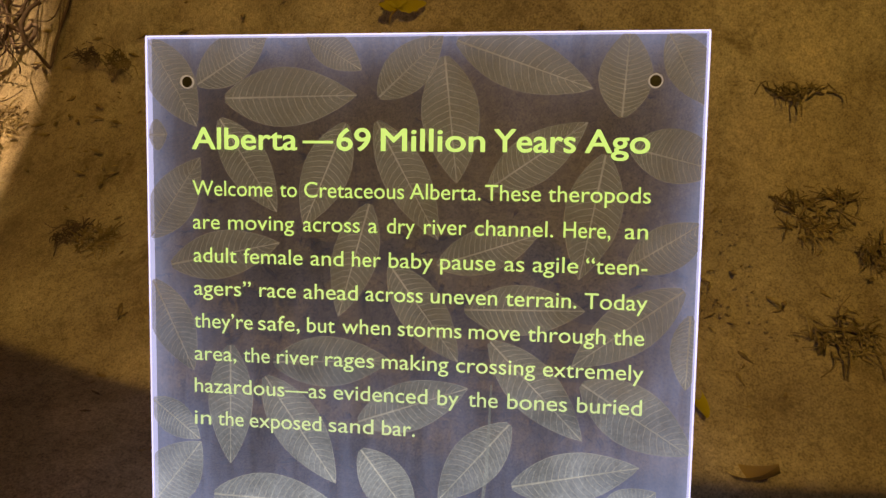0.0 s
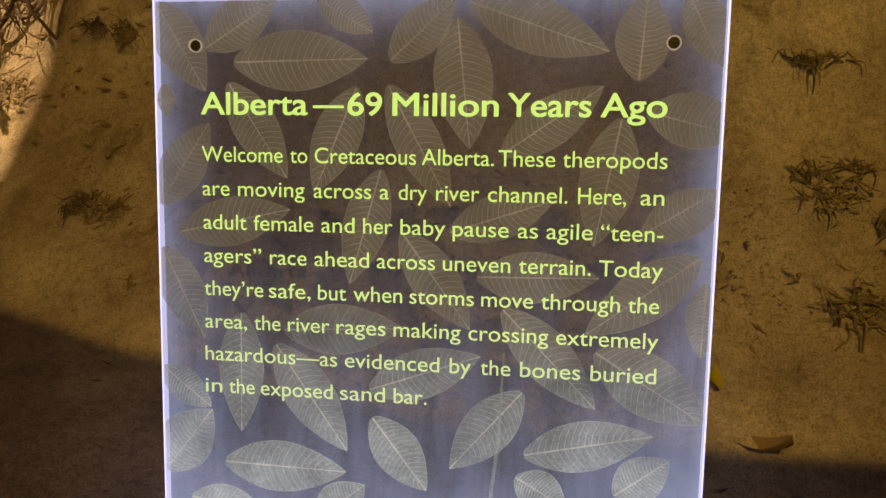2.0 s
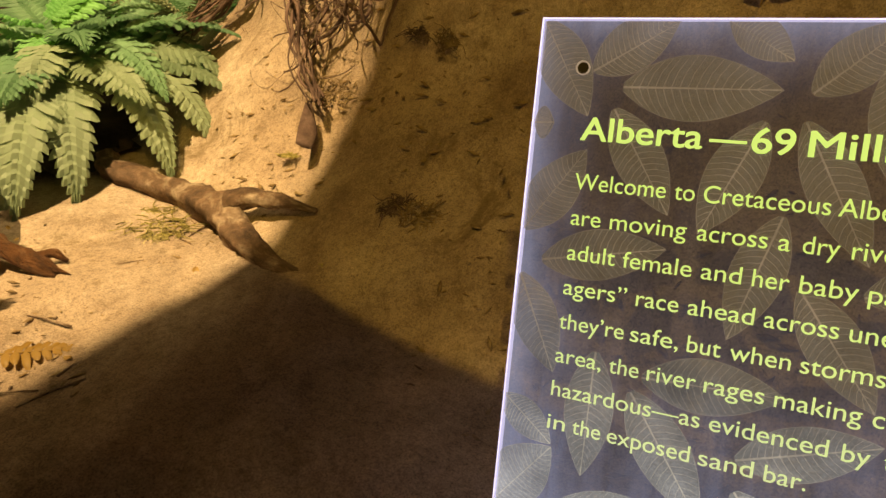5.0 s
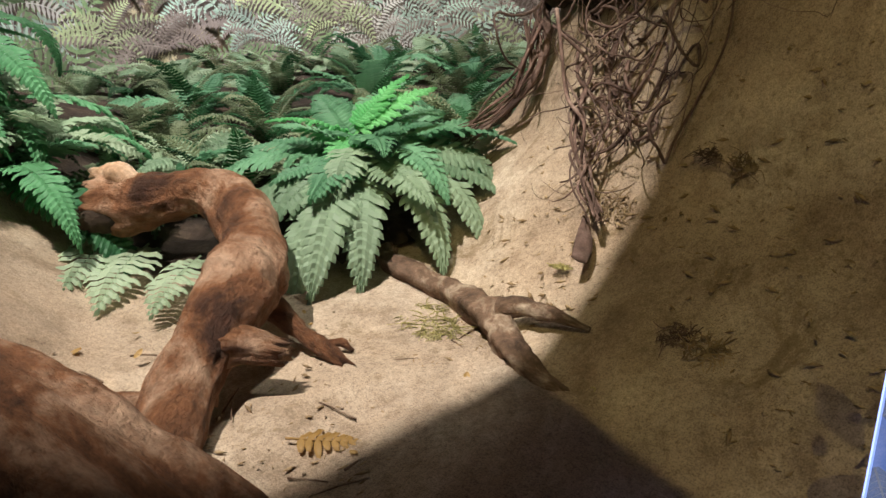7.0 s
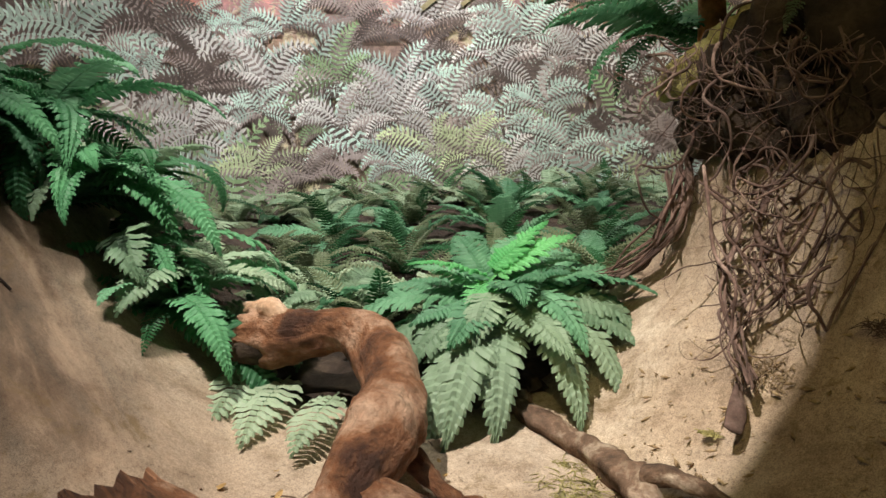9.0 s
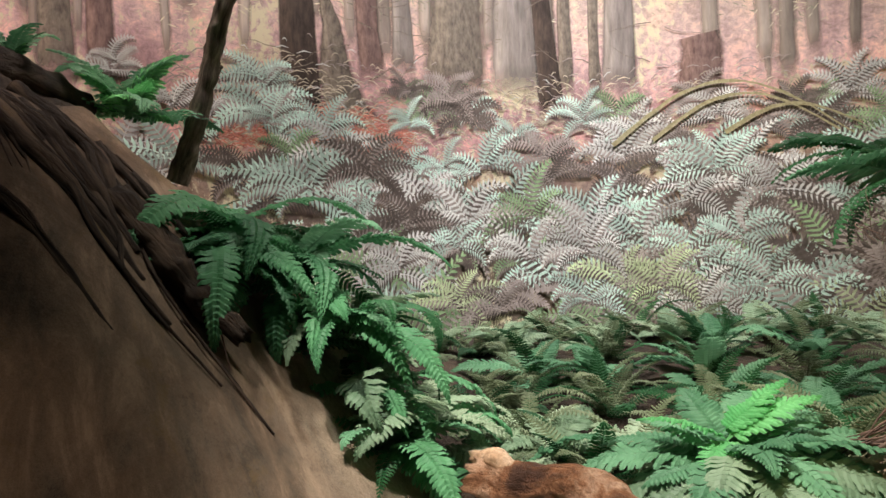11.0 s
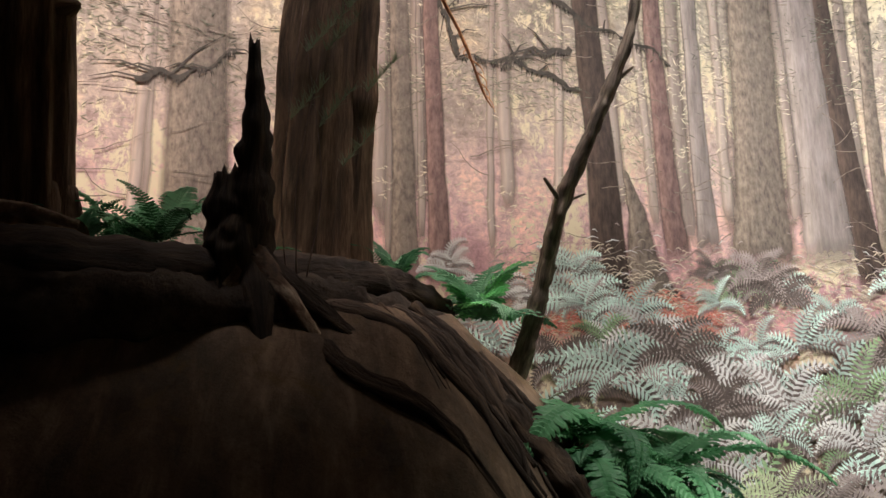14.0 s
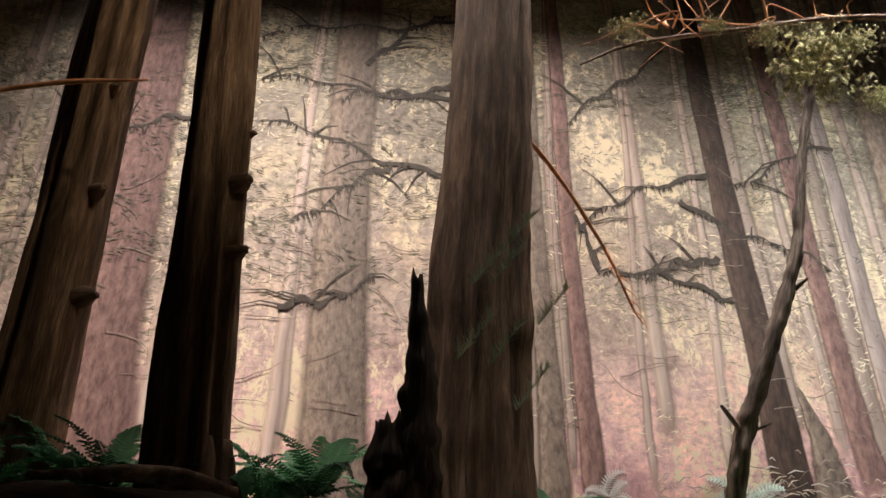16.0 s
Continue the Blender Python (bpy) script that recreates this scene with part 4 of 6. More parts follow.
def frond_mesh(name, length, arch, width, pairs, seed, crinkle=0.004, mat=GREEN, fill=0.5):
    """One frond: a bent midrib and toothed leaflets in pairs, rising from the origin along +x."""
    r = random.Random(seed)
    verts, faces = [], []
    p, a = Vector((0, 0, 0)), 0.0
    step = length / pairs
    sway = r.uniform(-0.5, 0.5)
    line = [(p.copy(), a)]
    for k in range(pairs):
        u = k / pairs
        a -= arch / pairs * (0.4 + 1.2 * u)
        yaw = sway * u * u
        p = p + Vector((math.cos(a) * math.cos(yaw), math.cos(a) * math.sin(yaw), math.sin(a))) * step
        line.append((p.copy(), a))
    for k, (q, a) in enumerate(line):
        u = k / pairs
        rr = 0.0026 * (1 - 0.7 * u)
        n = Vector((-math.sin(a), 0, math.cos(a)))
        for d in (n, Vector((0, 1, 0)) - n * 0.5, Vector((0, -1, 0)) - n * 0.5):
            verts.append(q + d * rr)
    for k in range(pairs):
        for j in range(3):
            faces.append((3 * k + j, 3 * k + (j + 1) % 3, 3 * k + 3 + (j + 1) % 3, 3 * k + 3 + j))
    for k in range(2, pairs + 1):
        u = k / pairs
        q, a = line[k]
        fwd = Vector((math.cos(a), 0, math.sin(a)))
        n = Vector((-math.sin(a), 0, math.cos(a)))
        w = width * (0.5 + 0.5 * min(1.0, u / 0.3)) * (1 - 0.94 * max(0.0, (u - 0.35) / 0.65) ** 1.7) * r.uniform(0.88, 1.08)
        for sg in (-1, 1):
            out = (Vector((0, sg, 0)) + fwd * (0.06 + 0.5 * u) + n * r.uniform(-0.05, 0.25)).normalized()
            h = step * fill
            i = len(verts)
            curl = r.uniform(0.1, 0.3)
            for m, (v, g) in enumerate(((0.0, 0.7), (0.25, 1.0), (0.52, 1.0), (0.78, 0.84), (0.94, 0.5))):
                c = q + out * (w * v) - n * (w * curl * v * v) + n * (crinkle * (0.5 if m % 2 else -0.5)) + fwd * (h * 0.5 * v * v)
                verts.append(c + fwd * h * g)
                verts.append(c + n * crinkle)
                verts.append(c - fwd * h * g * 0.9)
            verts.append(q + out * w - n * (w * curl) + fwd * h * 0.9)
            for m in range(4):
                b = i + 3 * m
                faces.append((b, b + 1, b + 4, b + 3))
                faces.append((b + 1, b + 2, b + 5, b + 4))
            faces.append((i + 12, i + 13, i + 15))
            faces.append((i + 13, i + 14, i + 15))
    me = mesh_of(name, verts, faces)
    me.materials.append(mat)
    return me


FRONDS = {}


def frond_set(key, length, arch, width, pairs, mat, fill=0.5):
    FRONDS[key] = [frond_mesh("frond", length * (0.9 + 0.07 * k), arch * (0.75 + 0.2 * k), width, pairs, 100 + 7 * k + len(FRONDS) * 31, mat=mat, fill=fill) for k in range(4)]


frond_set("green", 0.42, 1.1, 0.088, 25, GREEN, 0.66)
frond_set("bright", 0.28, 0.7, 0.074, 18, BRIGHT, 0.64)
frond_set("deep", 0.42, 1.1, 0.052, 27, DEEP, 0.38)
frond_set("olive", 0.40, 1.2, 0.056, 26, OLIVE, 0.34)
frond_set("pale", 0.34, 1.1, 0.068, 20, PALE, 0.55)
frond_set("long", 0.56, 1.5, 0.078, 32, MIDGREEN, 0.64)
frond_set("flat", 0.27, 0.3, 0.072, 15, PALE, 0.5)
frond_set("droop", 0.40, 1.35, 0.088, 22, SAGE, 0.66)
frond_set("skirt", 0.54, 1.15, 0.094, 26, SAGE, 0.7)


def fern(at, kinds, n, lift, label, seed, size=1.0, spread=(0, 360), roll=25):
    """A crown of fronds round one root; lift is the range of their rise in degrees."""
    r = random.Random(seed)
    e = thing("fern", at, label, "fern", "ferns in the display")
    for k in range(n):
        az = spread[0] + (spread[1] - spread[0]) * (k + r.uniform(0.1, 0.9)) / n
        el = r.uniform(*lift)
        me = r.choice(FRONDS[kinds[k % len(kinds)]])
        ob = new("frond", me)
        ob.parent = e
        s = size * r.uniform(0.8, 1.15)
        ob.matrix_basis = pose(r.uniform(-0.015, 0.015), r.uniform(-0.015, 0.015), r.uniform(0, 0.03), 0, 0, az) @ pose(0, 0, 0, r.uniform(-roll, roll), -el, 0) @ Matrix.Scale(s, 4)
    return e


main_fern = fern((-1.70, 1.56, 0.83), ("green", "droop"), 14, (10, 55), "large green fern with drooping fronds over a branch", 1, 0.8)
pick = random.Random(9)
for az, el, size, kind in ((284, 4, 0.95, "skirt"), (298, 10, 1.0, "skirt"), (312, 6, 0.96, "skirt"), (326, 12, 0.94, "skirt"), (340, 8, 0.92, "skirt"), (356, 10, 0.88, "skirt"), (12, 8, 0.92, "skirt"), (28, 14, 1.18, "green"),
                           (42, 22, 1.18, "green"), (52, 12, 1.15, "green"), (62, 28, 1.12, "green"), (74, 18, 1.1, "green"), (92, 36, 1.0, "green"), (128, 52, 0.9, "green"), (170, 44, 0.9, "green"),
                           (205, 28, 1.05, "green"), (226, 22, 1.15, "green"), (240, 16, 1.12, "droop"), (254, 12, 1.1, "droop"), (268, 10, 1.1, "droop"), (20, 26, 1.1, "droop"), (305, 24, 1.0, "green"), (345, 28, 0.95, "green"), (325, 34, 0.85, "green")):
    ob = new("frond", pick.choice(FRONDS[kind]))
    ob.parent = main_fern
    ob.matrix_basis = pose(pick.uniform(-0.01, 0.01), pick.uniform(-0.01, 0.01), pick.uniform(0.0, 0.05), 0, 0, az + pick.uniform(-5, 5)) @ pose(0, 0, 0, pick.uniform(-12, 12), -el, 0) @ Matrix.Scale(size, 4)
young = fern((-1.71, 1.53, 0.93), ("bright",), 1, (30, 40), "cluster of young bright green fern fronds", 2, 0.85, (20, 80))
for az, el, size, roll in ((48, 40, 1.05, 10), (75, 52, 0.95, -8), (335, -10, 0.55, 6), (285, -2, 0.62, -6), (235, 30, 0.9, 10)):
    ob = new("frond", pick.choice(FRONDS["bright"]))
    ob.parent = young
    ob.matrix_basis = pose(0, 0, 0, 0, 0, az) @ pose(0, 0, 0, roll, -el, 0) @ Matrix.Scale(size, 4)
CROWD = [(-2.15, 1.42), (-2.35, 1.22), (-2.25, 1.75), (-2.05, 2.05), (-1.85, 2.20), (-2.60, 1.55), (-2.65, 2.0), (-2.45, 2.4), (-2.1, 2.6), (-2.95, 1.75), (-3.0, 2.3), (-2.75, 2.75), (-1.62, 1.98), (-2.0, 1.75), (-2.42, 1.5),
         (-2.4, 3.0), (-2.0, 3.1), (-3.3, 2.1), (-3.35, 2.7), (-3.1, 3.2), (-2.7, 3.5), (-2.2, 3.6), (-1.95, 2.35), (-2.25, 2.2), (-2.85, 1.45)]
for k, (x, y) in enumerate(CROWD):
    kinds = (("pale", "droop", "green"), ("pale", "droop", "olive"), ("olive", "pale"), ("olive", "deep", "olive"), ("olive", "deep", "green"))[min(4, int(max(0, (x * -0.15 + y - 1.45)) * 4.5))] if k % 3 else ("olive", "deep", "olive")
    fern(on_ground(x, y, 0.01), kinds, 17, (12, 72), "olive and green fern crowded in the channel below the mural", 20 + k, 0.9)
for k in range(15):
    q = wall_point(1.95 + 0.21 * k, 0.0, 0.22 + 0.1 * (k % 3))
    fern(on_ground(q[0], q[1], 0.01), (("olive", "pale"), ("olive", "deep"), ("pale", "droop"))[k % 3], 13, (15, 75), "olive fern against the foot of the mural", 120 + k, 0.85)
for k, (x, y, turn, size) in enumerate(((-2.231, 1.068, -51, 1.3), (-2.099, 1.075, -53, 1.3), (-1.863, 1.086, -61, 0.96))):
    fern(on_ground(x, y, 0.035), ("flat",), 1, (-2, 4), "flat pale fern frond resting on sand", 50 + 3 * k, size, (turn, turn), 6)
fern((-2.32, 1.20, 0.80), ("flat", "pale", "droop"), 7, (-6, 12), "pale green fern fronds hanging beside the log", 51, 1.0, (185, 310), 10)
fern((-2.88, 0.52, 1.54), ("long", "green", "long", "deep"), 18, (-15, 38), "big dark green fern with long fronds spilling down the bank", 60, 1.0)
fern((-2.80, 0.70, 1.42), ("long", "green", "deep"), 20, (-15, 45), "dark green fern with long fronds hanging down the bank", 61, 1.0)
fern((-2.62, 0.86, 1.22), ("long", "deep", "droop"), 14, (-10, 50), "green fern with dusty fronds trailing down the bank", 65, 0.95)
fern((-2.42, 0.98, 0.95), ("flat", "pale", "droop"), 10, (-5, 35), "green fern at the foot of the bank", 62, 0.85)
for k, (x, y) in enumerate(((-2.74, 0.74), (-2.66, 0.88), (-2.45, 0.88), (-2.84, 0.78))):
    fern(on_ground(x, y, 0.02), (("long", "green", "deep"), ("long", "deep", "droop"))[k % 2], 16, (-12, 48), "dark green fern with toothed fronds along the bank edge", 170 + k, 0.95)
for k, (x, y) in enumerate(((-3.35, 0.62), (-3.62, 0.72), (-3.3, 0.95), (-3.7, 1.05), (-3.88, 0.62), (-3.55, 1.3), (-3.85, 1.4))):
    fern(on_ground(x, y, 0.01), ("pale", "olive", "droop"), 12, (10, 65), "pale backlit fern behind the bank", 150 + k, 0.8)
fern((-3.50, 0.28, 2.02), ("green", "bright"), 16, (5, 65), "bright green backlit fern at the log's end", 63, 1.0)
fern(on_ground(-2.75, 0.42, 0.02), ("long", "deep", "green"), 14, (-15, 35), "dark green fern trailing beside the roots", 67, 0.85, (-60, 120))
fern((-3.28, -0.10, 2.1), ("green", "bright", "deep"), 10, (35, 85), "small upright green fern beside a trunk", 64, 0.6)
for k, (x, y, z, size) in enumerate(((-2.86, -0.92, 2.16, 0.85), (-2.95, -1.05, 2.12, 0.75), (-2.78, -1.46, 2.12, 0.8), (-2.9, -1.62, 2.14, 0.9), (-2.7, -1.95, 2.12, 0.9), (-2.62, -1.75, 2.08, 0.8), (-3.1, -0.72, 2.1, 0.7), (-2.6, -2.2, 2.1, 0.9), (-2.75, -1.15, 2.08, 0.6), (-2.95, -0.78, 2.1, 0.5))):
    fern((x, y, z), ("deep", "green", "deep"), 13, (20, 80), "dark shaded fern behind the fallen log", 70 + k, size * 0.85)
fern((-1.42, 2.05, 1.62), ("deep", "green", "deep"), 12, (-5, 45), "dark green fern arching from the mossy bank top", 80, 1.1, (60, 260))
fern((-1.2, 2.05, 1.72), ("olive", "green"), 9, (0, 50), "olive fern on the mossy bank top", 81, 0.8)
fern((-0.98, 1.93, 1.68), ("olive",), 4, (-30, 0), "olive fern fronds hanging over the moss lip", 82, 0.7, (220, 300))

# ---- moss lip and hanging roots of the undercut bank ----
lip = thing("moss_ledge", (-0.9, 1.95, 1.55), "overhanging yellow moss and dark soil along the bank top", "moss")
tube_part("moss_cap", [(-1.41, 1.93, 1.44), (-1.35, 1.92, 1.485), (-1.20, 1.95, 1.58), (-1.03, 1.99, 1.69), (-0.84, 2.0, 1.80), (-0.4, 1.90, 1.88), (0.3, 1.72, 1.88), (1.4, 1.64, 1.88), (3.0, 1.58, 1.88)], [0.022, 0.045, 0.066, 0.075, 0.085, 0.10, 0.1, 0.1, 0.1], MOSS, lip, "yellow-green moss", n=190, segs=30, rough=0.45, freq=17, seed=61)
tube_part("soil", [(-1.42, 2.14, 1.42), (-1.28, 2.03, 1.46), (-1.08, 1.95, 1.52), (-0.85, 1.88, 1.58), (-0.4, 1.80, 1.66), (0.3, 1.72, 1.68), (1.4, 1.66, 1.68), (3.0, 1.62, 1.68)], [0.06, 0.11, 0.14, 0.15, 0.15, 0.14, 0.13, 0.13], SOIL_SHADE, lip, "dark soil", n=140, segs=28, rough=0.5, freq=9, seed=62)

# dark tube covers the bank face in place of the overhang's shade
tube_part("soil", [(-1.38, 2.06, 1.32), (-1.20, 1.98, 1.34), (-1.00, 1.88, 1.37), (-0.78, 1.80, 1.41), (-0.4, 1.74, 1.5)], [0.05, 0.10, 0.125, 0.12, 0.1], SOIL_SHADE, lip, "dark mass put in for shade under the overhang", n=110, segs=26, rough=0.5, freq=10, seed=63)

roots = thing("hanging_roots", (-1.15, 1.86, 1.4), "tangled dry brown roots hanging from the undercut bank", "roots")
rr = random.Random(15)


def face_y(x, z):
    """Where the bank's face reaches the height z above x."""
    for y in np.arange(1.0, 2.3, 0.02):
        if float(ground_height(x, y)) > z:
            return float(y)
    return 2.2


for k in range(230):
    u = rr.random() ** 2.0
    z = 1.56 - 0.56 * u
    x = -1.06 + 0.10 * u + rr.gauss(0, 0.25 - 0.20 * u)
    x = min(-0.62, max(-1.45, x))
    p = Vector((x, min(face_y(x, z), 1.95 - 0.28 * (x + 1.40)) - rr.uniform(0.02, 0.15 - 0.06 * u), z))
    pts, d = [p.copy()], Vector((rr.uniform(-0.6, 0.6), rr.uniform(-0.6, 0.1), rr.uniform(-0.9, 0.3)))
    spin = Vector((rr.uniform(-1, 1), rr.uniform(-1, 1), rr.uniform(-1, 1))).normalized()
    for _ in range(rr.randint(9, 19)):
        spin = (spin + Vector((rr.uniform(-1, 1), rr.uniform(-1, 1), rr.uniform(-1, 1))) * 0.6).normalized()
        d = (d.normalized() + spin.cross(d) * 0.5 + Vector((rr.uniform(-0.3, 0.3), rr.uniform(-0.2, 0.2), rr.uniform(-0.5, 0.12)))).normalized()
        p = p + d * rr.uniform(0.014, 0.032)
        p.z = max(p.z, float(ground_height(p.x, p.y)) + 0.012)
        pts.append(p.copy())
    r0 = rr.choice((0.0009, 0.001, 0.0012, 0.0014, 0.0018, 0.0028, 0.005))
    tube_part("root", pts, [r0, r0 * 0.5], ROOT, roots, n=3 * len(pts), segs=5, rough=0.3, freq=30, seed=k)
for k in range(9):
    x, y, z = -1.13 + rr.uniform(-0.05, 0.05), 1.74 + rr.uniform(-0.04, 0.04), 1.14 + rr.uniform(-0.1, 0.12)
    pts = []
    for u in (0, 0.2, 0.4, 0.6, 0.8, 1.0):
        w = 0.06 * (1 - u) + 0.016
        pts.append((x + (-0.905 - x) * u + rr.uniform(-w, w), y + (1.40 - y) * u + rr.uniform(-w, w), z + (0.83 - z) * u + rr.uniform(-w, w) * 0.6 + 0.02))
    r0 = rr.choice((0.002, 0.003, 0.005))
    tube_part("root", pts, [r0, r0 * 0.6], ROOT, roots, n=34, segs=7, rough=0.3, freq=24, seed=k)
for pts, r0 in (([(-1.36, 2.0, 1.28), (-1.3, 1.9, 1.15), (-1.36, 1.86, 1.02), (-1.44, 1.80, 0.94), (-1.56, 1.80, 0.90)], 0.012), ([(-1.42, 2.05, 1.33), (-1.25, 1.95, 1.30), (-1.1, 1.85, 1.27)], 0.02), ([(-1.3, 1.92, 1.2), (-1.32, 1.84, 1.05), (-1.46, 1.76, 0.90)], 0.009),
                ([(-1.0, 1.84, 1.3), (-1.04, 1.74, 1.12), (-0.98, 1.70, 1.05)], 0.012), ([(-1.4, 1.98, 1.18), (-1.34, 1.86, 1.04), (-1.52, 1.83, 0.93)], 0.008)):
    tube_part("root", pts, [r0, r0 * 0.6], ROOT, roots, n=30, segs=9, rough=0.35, freq=18, seed=r0 * 999)
for k in range(16):
    w = [Vector((rr.uniform(-0.04, 0.04), rr.uniform(-0.03, 0.03), rr.uniform(-0.03, 0.03))) for _ in range(4)]
    pts = [Vector((-1.36, 1.96, 1.24)) + w[0], Vector((-1.33, 1.87, 1.09)) + w[1], Vector((-1.42, 1.80, 0.98)) + w[2], Vector((-1.53, 1.79, 0.91)) + w[3]]
    for p in pts:
        p.z = max(p.z, float(ground_height(p.x, p.y)) + 0.01)
    tube_part("root", pts, [rr.choice((0.002, 0.003, 0.006)), 0.0015], ROOT, roots, n=26, segs=6, rough=0.35, freq=26, seed=60 + k)
tube_part("bark_flake", [(-0.93, 1.42, 0.84), (-0.91, 1.37, 0.80), (-0.90, 1.33, 0.775)], [0.008, 0.022, 0.017], ROOT, roots, n=20, segs=12, flat=0.25, rough=0.3, seed=9)

bank_tree = thing("sapling_trunk", (-1.36, 2.15, 1.5), "short orange-brown sapling trunk on the mossy bank", "tree trunk")
tube_part("trunk", [(-1.36, 2.15, 1.45), (-1.37, 2.13, 1.8), (-1.39, 2.12, 2.6), (-1.4, 2.12, 4.5)], [0.045, 0.04, 0.035, 0.03], ORANGE_TWIG, bank_tree, n=40, segs=14, rough=0.15, freq=9, seed=71)

# ---- roots down the opposite bank ----
bank_roots = thing("bank_roots", (-2.6, 0.0, 1.7), "dark thick roots running down the sand bank", "roots")
BANK_ROOTS = [((-2.95, -0.1), (-2.8, 0.1), (-2.62, 0.14), (-2.50, 0.30)), ((-2.75, -0.25), (-2.56, -0.02), (-2.42, 0.06), (-2.3, 0.2)), ((-3.0, -0.1), (-2.85, 0.06), (-2.7, 0.1), (-2.5, 0.2)),
              ((-2.7, -0.1), (-2.5, 0.1), (-2.36, 0.12), (-2.22, 0.3)), ((-2.85, 0.05), (-2.66, 0.16), (-2.45, 0.2), (-2.2, 0.42))]
for k, line in enumerate(BANK_ROOTS):
    r0 = (0.030, 0.016, 0.018, 0.010, 0.010)[k]
    tube_part("root", [on_ground(x, y, 0.006 + 0.014 * (j % 2)) for j, (x, y) in enumerate(line)], [r0, r0 * 0.35], SHADEBARK, bank_roots, n=36, segs=10, rough=0.4, freq=14, seed=80 + k)
for k in range(34):
    x, y = rr.uniform(-3.0, -2.35), rr.uniform(-0.25, 0.25)
    fall, drift = rr.uniform(0.04, 0.09), rr.uniform(0.02, 0.08)
    pts = [on_ground(x, y, 0.0)]
    for _ in range(6):
        x, y = x + fall + rr.uniform(-0.02, 0.02), y + drift + rr.uniform(-0.025, 0.025)
        pts.append(on_ground(x, y, rr.uniform(0.0, 0.012)))
    r0 = rr.choice((0.003, 0.005, 0.008, 0.014, 0.022))
    tube_part("root", pts, [r0, r0 * 0.8, r0 * 0.3], SHADEBARK, bank_roots, n=26, segs=7, rough=0.35, freq=14, seed=k)
for k, (line, r0) in enumerate(((((-2.72, -0.42), (-2.62, -0.22), (-2.55, 0.0), (-2.42, 0.16)), 0.04), (((-2.9, -0.28), (-2.78, -0.08), (-2.66, 0.04), (-2.5, 0.16)), 0.042), (((-2.6, -0.5), (-2.45, -0.36), (-2.36, -0.14), (-2.18, 0.05)), 0.03))):
    tube_part("root_flare", [on_ground(x, y, -0.005) for x, y in line], [r0, r0, r0 * 0.7, r0 * 0.25], SHADEBARK, bank_roots, n=60, segs=16, rough=0.5, freq=9, seed=140 + k, ridges=0.4)
knob = thing("broken_root", on_ground(-2.42, 0.33, 0.03), "dark broken root end jutting from the bank", "root")
tube_part("root", [on_ground(-2.66, 0.12, 0.0), on_ground(-2.48, 0.28, 0.05), on_ground(-2.36, 0.38, 0.10)], [0.045, 0.05, 0.028], SHADEBARK, knob, n=40, segs=16, rough=0.5, freq=16, seed=95, jagged=0.05)
tube_part("rootlet", [on_ground(-2.40, 0.34, 0.08), on_ground(-2.34, 0.36, -0.02), on_ground(-2.30, 0.40, -0.06)], [0.003, 0.001], ROOT, knob, n=12, segs=5, seed=2)

# ---- hanging moss and twigs high up ----
hang = thing("mossy_bough", (-3.32, 1.35, 4.4), "pale moss hanging from bare twigs above the sapling", "bough")
tube_part("bough", [(-3.3, 1.9, 4.75), (-3.32, 1.5, 4.72), (-3.35, 1.0, 4.62), (-3.38, 0.45, 4.5), (-3.4, 0.15, 4.35)], [0.02, 0.018, 0.014, 0.01, 0.004], GREYWOOD, hang, n=40, segs=8, rough=0.2, seed=101)
for k in range(18):
    y = rr.uniform(0.3, 1.9)
    a = Vector((-3.34, y, 4.5 + 0.14 * y))
    tube_part("twig", [a, a + Vector((rr.uniform(-0.1, 0.2), rr.uniform(-0.25, 0.1), rr.uniform(-0.08, 0.2))), a + Vector((rr.uniform(-0.2, 0.3), rr.uniform(-0.5, 0.2), rr.uniform(-0.2, 0.3)))], [0.006, 0.002], ORANGE_TWIG, hang, n=12, segs=5, rough=0.2, seed=k)


def moss_clump(at, size, count, seed):
    r = random.Random(seed)
    verts, faces = [], []
    for _ in range(count):
        c = Vector((r.gauss(0, 0.4), r.gauss(0, 0.55), r.uniform(-1.1, 0.3))) * size
        for _k in range(3):
            d = Vector((r.uniform(-1, 1), r.uniform(-1, 1), r.uniform(-1.6, 0.2))).normalized() * size * r.uniform(0.1, 0.3)
            e = Vector((r.uniform(-1, 1), r.uniform(-1, 1), r.uniform(-1, 1))).normalized() * size * 0.05
            i = len(verts)
            verts += [c - e, c + e, c + d * 0.6 + e * 0.7, c + d]
            faces += [(i, i + 1, i + 2), (i, i + 2, i + 3)]
    return mesh_of("moss", verts, faces)


for k, (y, z, size) in enumerate(((1.30, 4.46, 0.20), (1.40, 4.60, 0.13), (1.12, 4.62, 0.08), (0.85, 4.64, 0.06), (1.62, 4.62, 0.09), (0.40, 4.58, 0.09), (1.62, 4.25, 0.09))):
    part("moss", moss_clump((0, 0, 0), size, 260, 300 + k), PALE_MOSS, hang, "pale hanging moss", Matrix.Translation(Vector((-3.33, y, z)) - hang.location))["kind"] = "stuff"
twig = thing("orange_twig", (-3.9, 0.3, 3.9), "bare orange twig hanging beside a trunk", "twig")
tube_part("stem", [(-3.55, -0.14, 4.05), (-3.7, 0.10, 3.85), (-3.85, 0.34, 3.55), (-3.95, 0.48, 3.3), (-3.98, 0.54, 3.22)], [0.012, 0.011, 0.009, 0.006, 0.003], ORANGE_TWIG, twig, n=30, segs=7, rough=0.35, freq=30, seed=111)
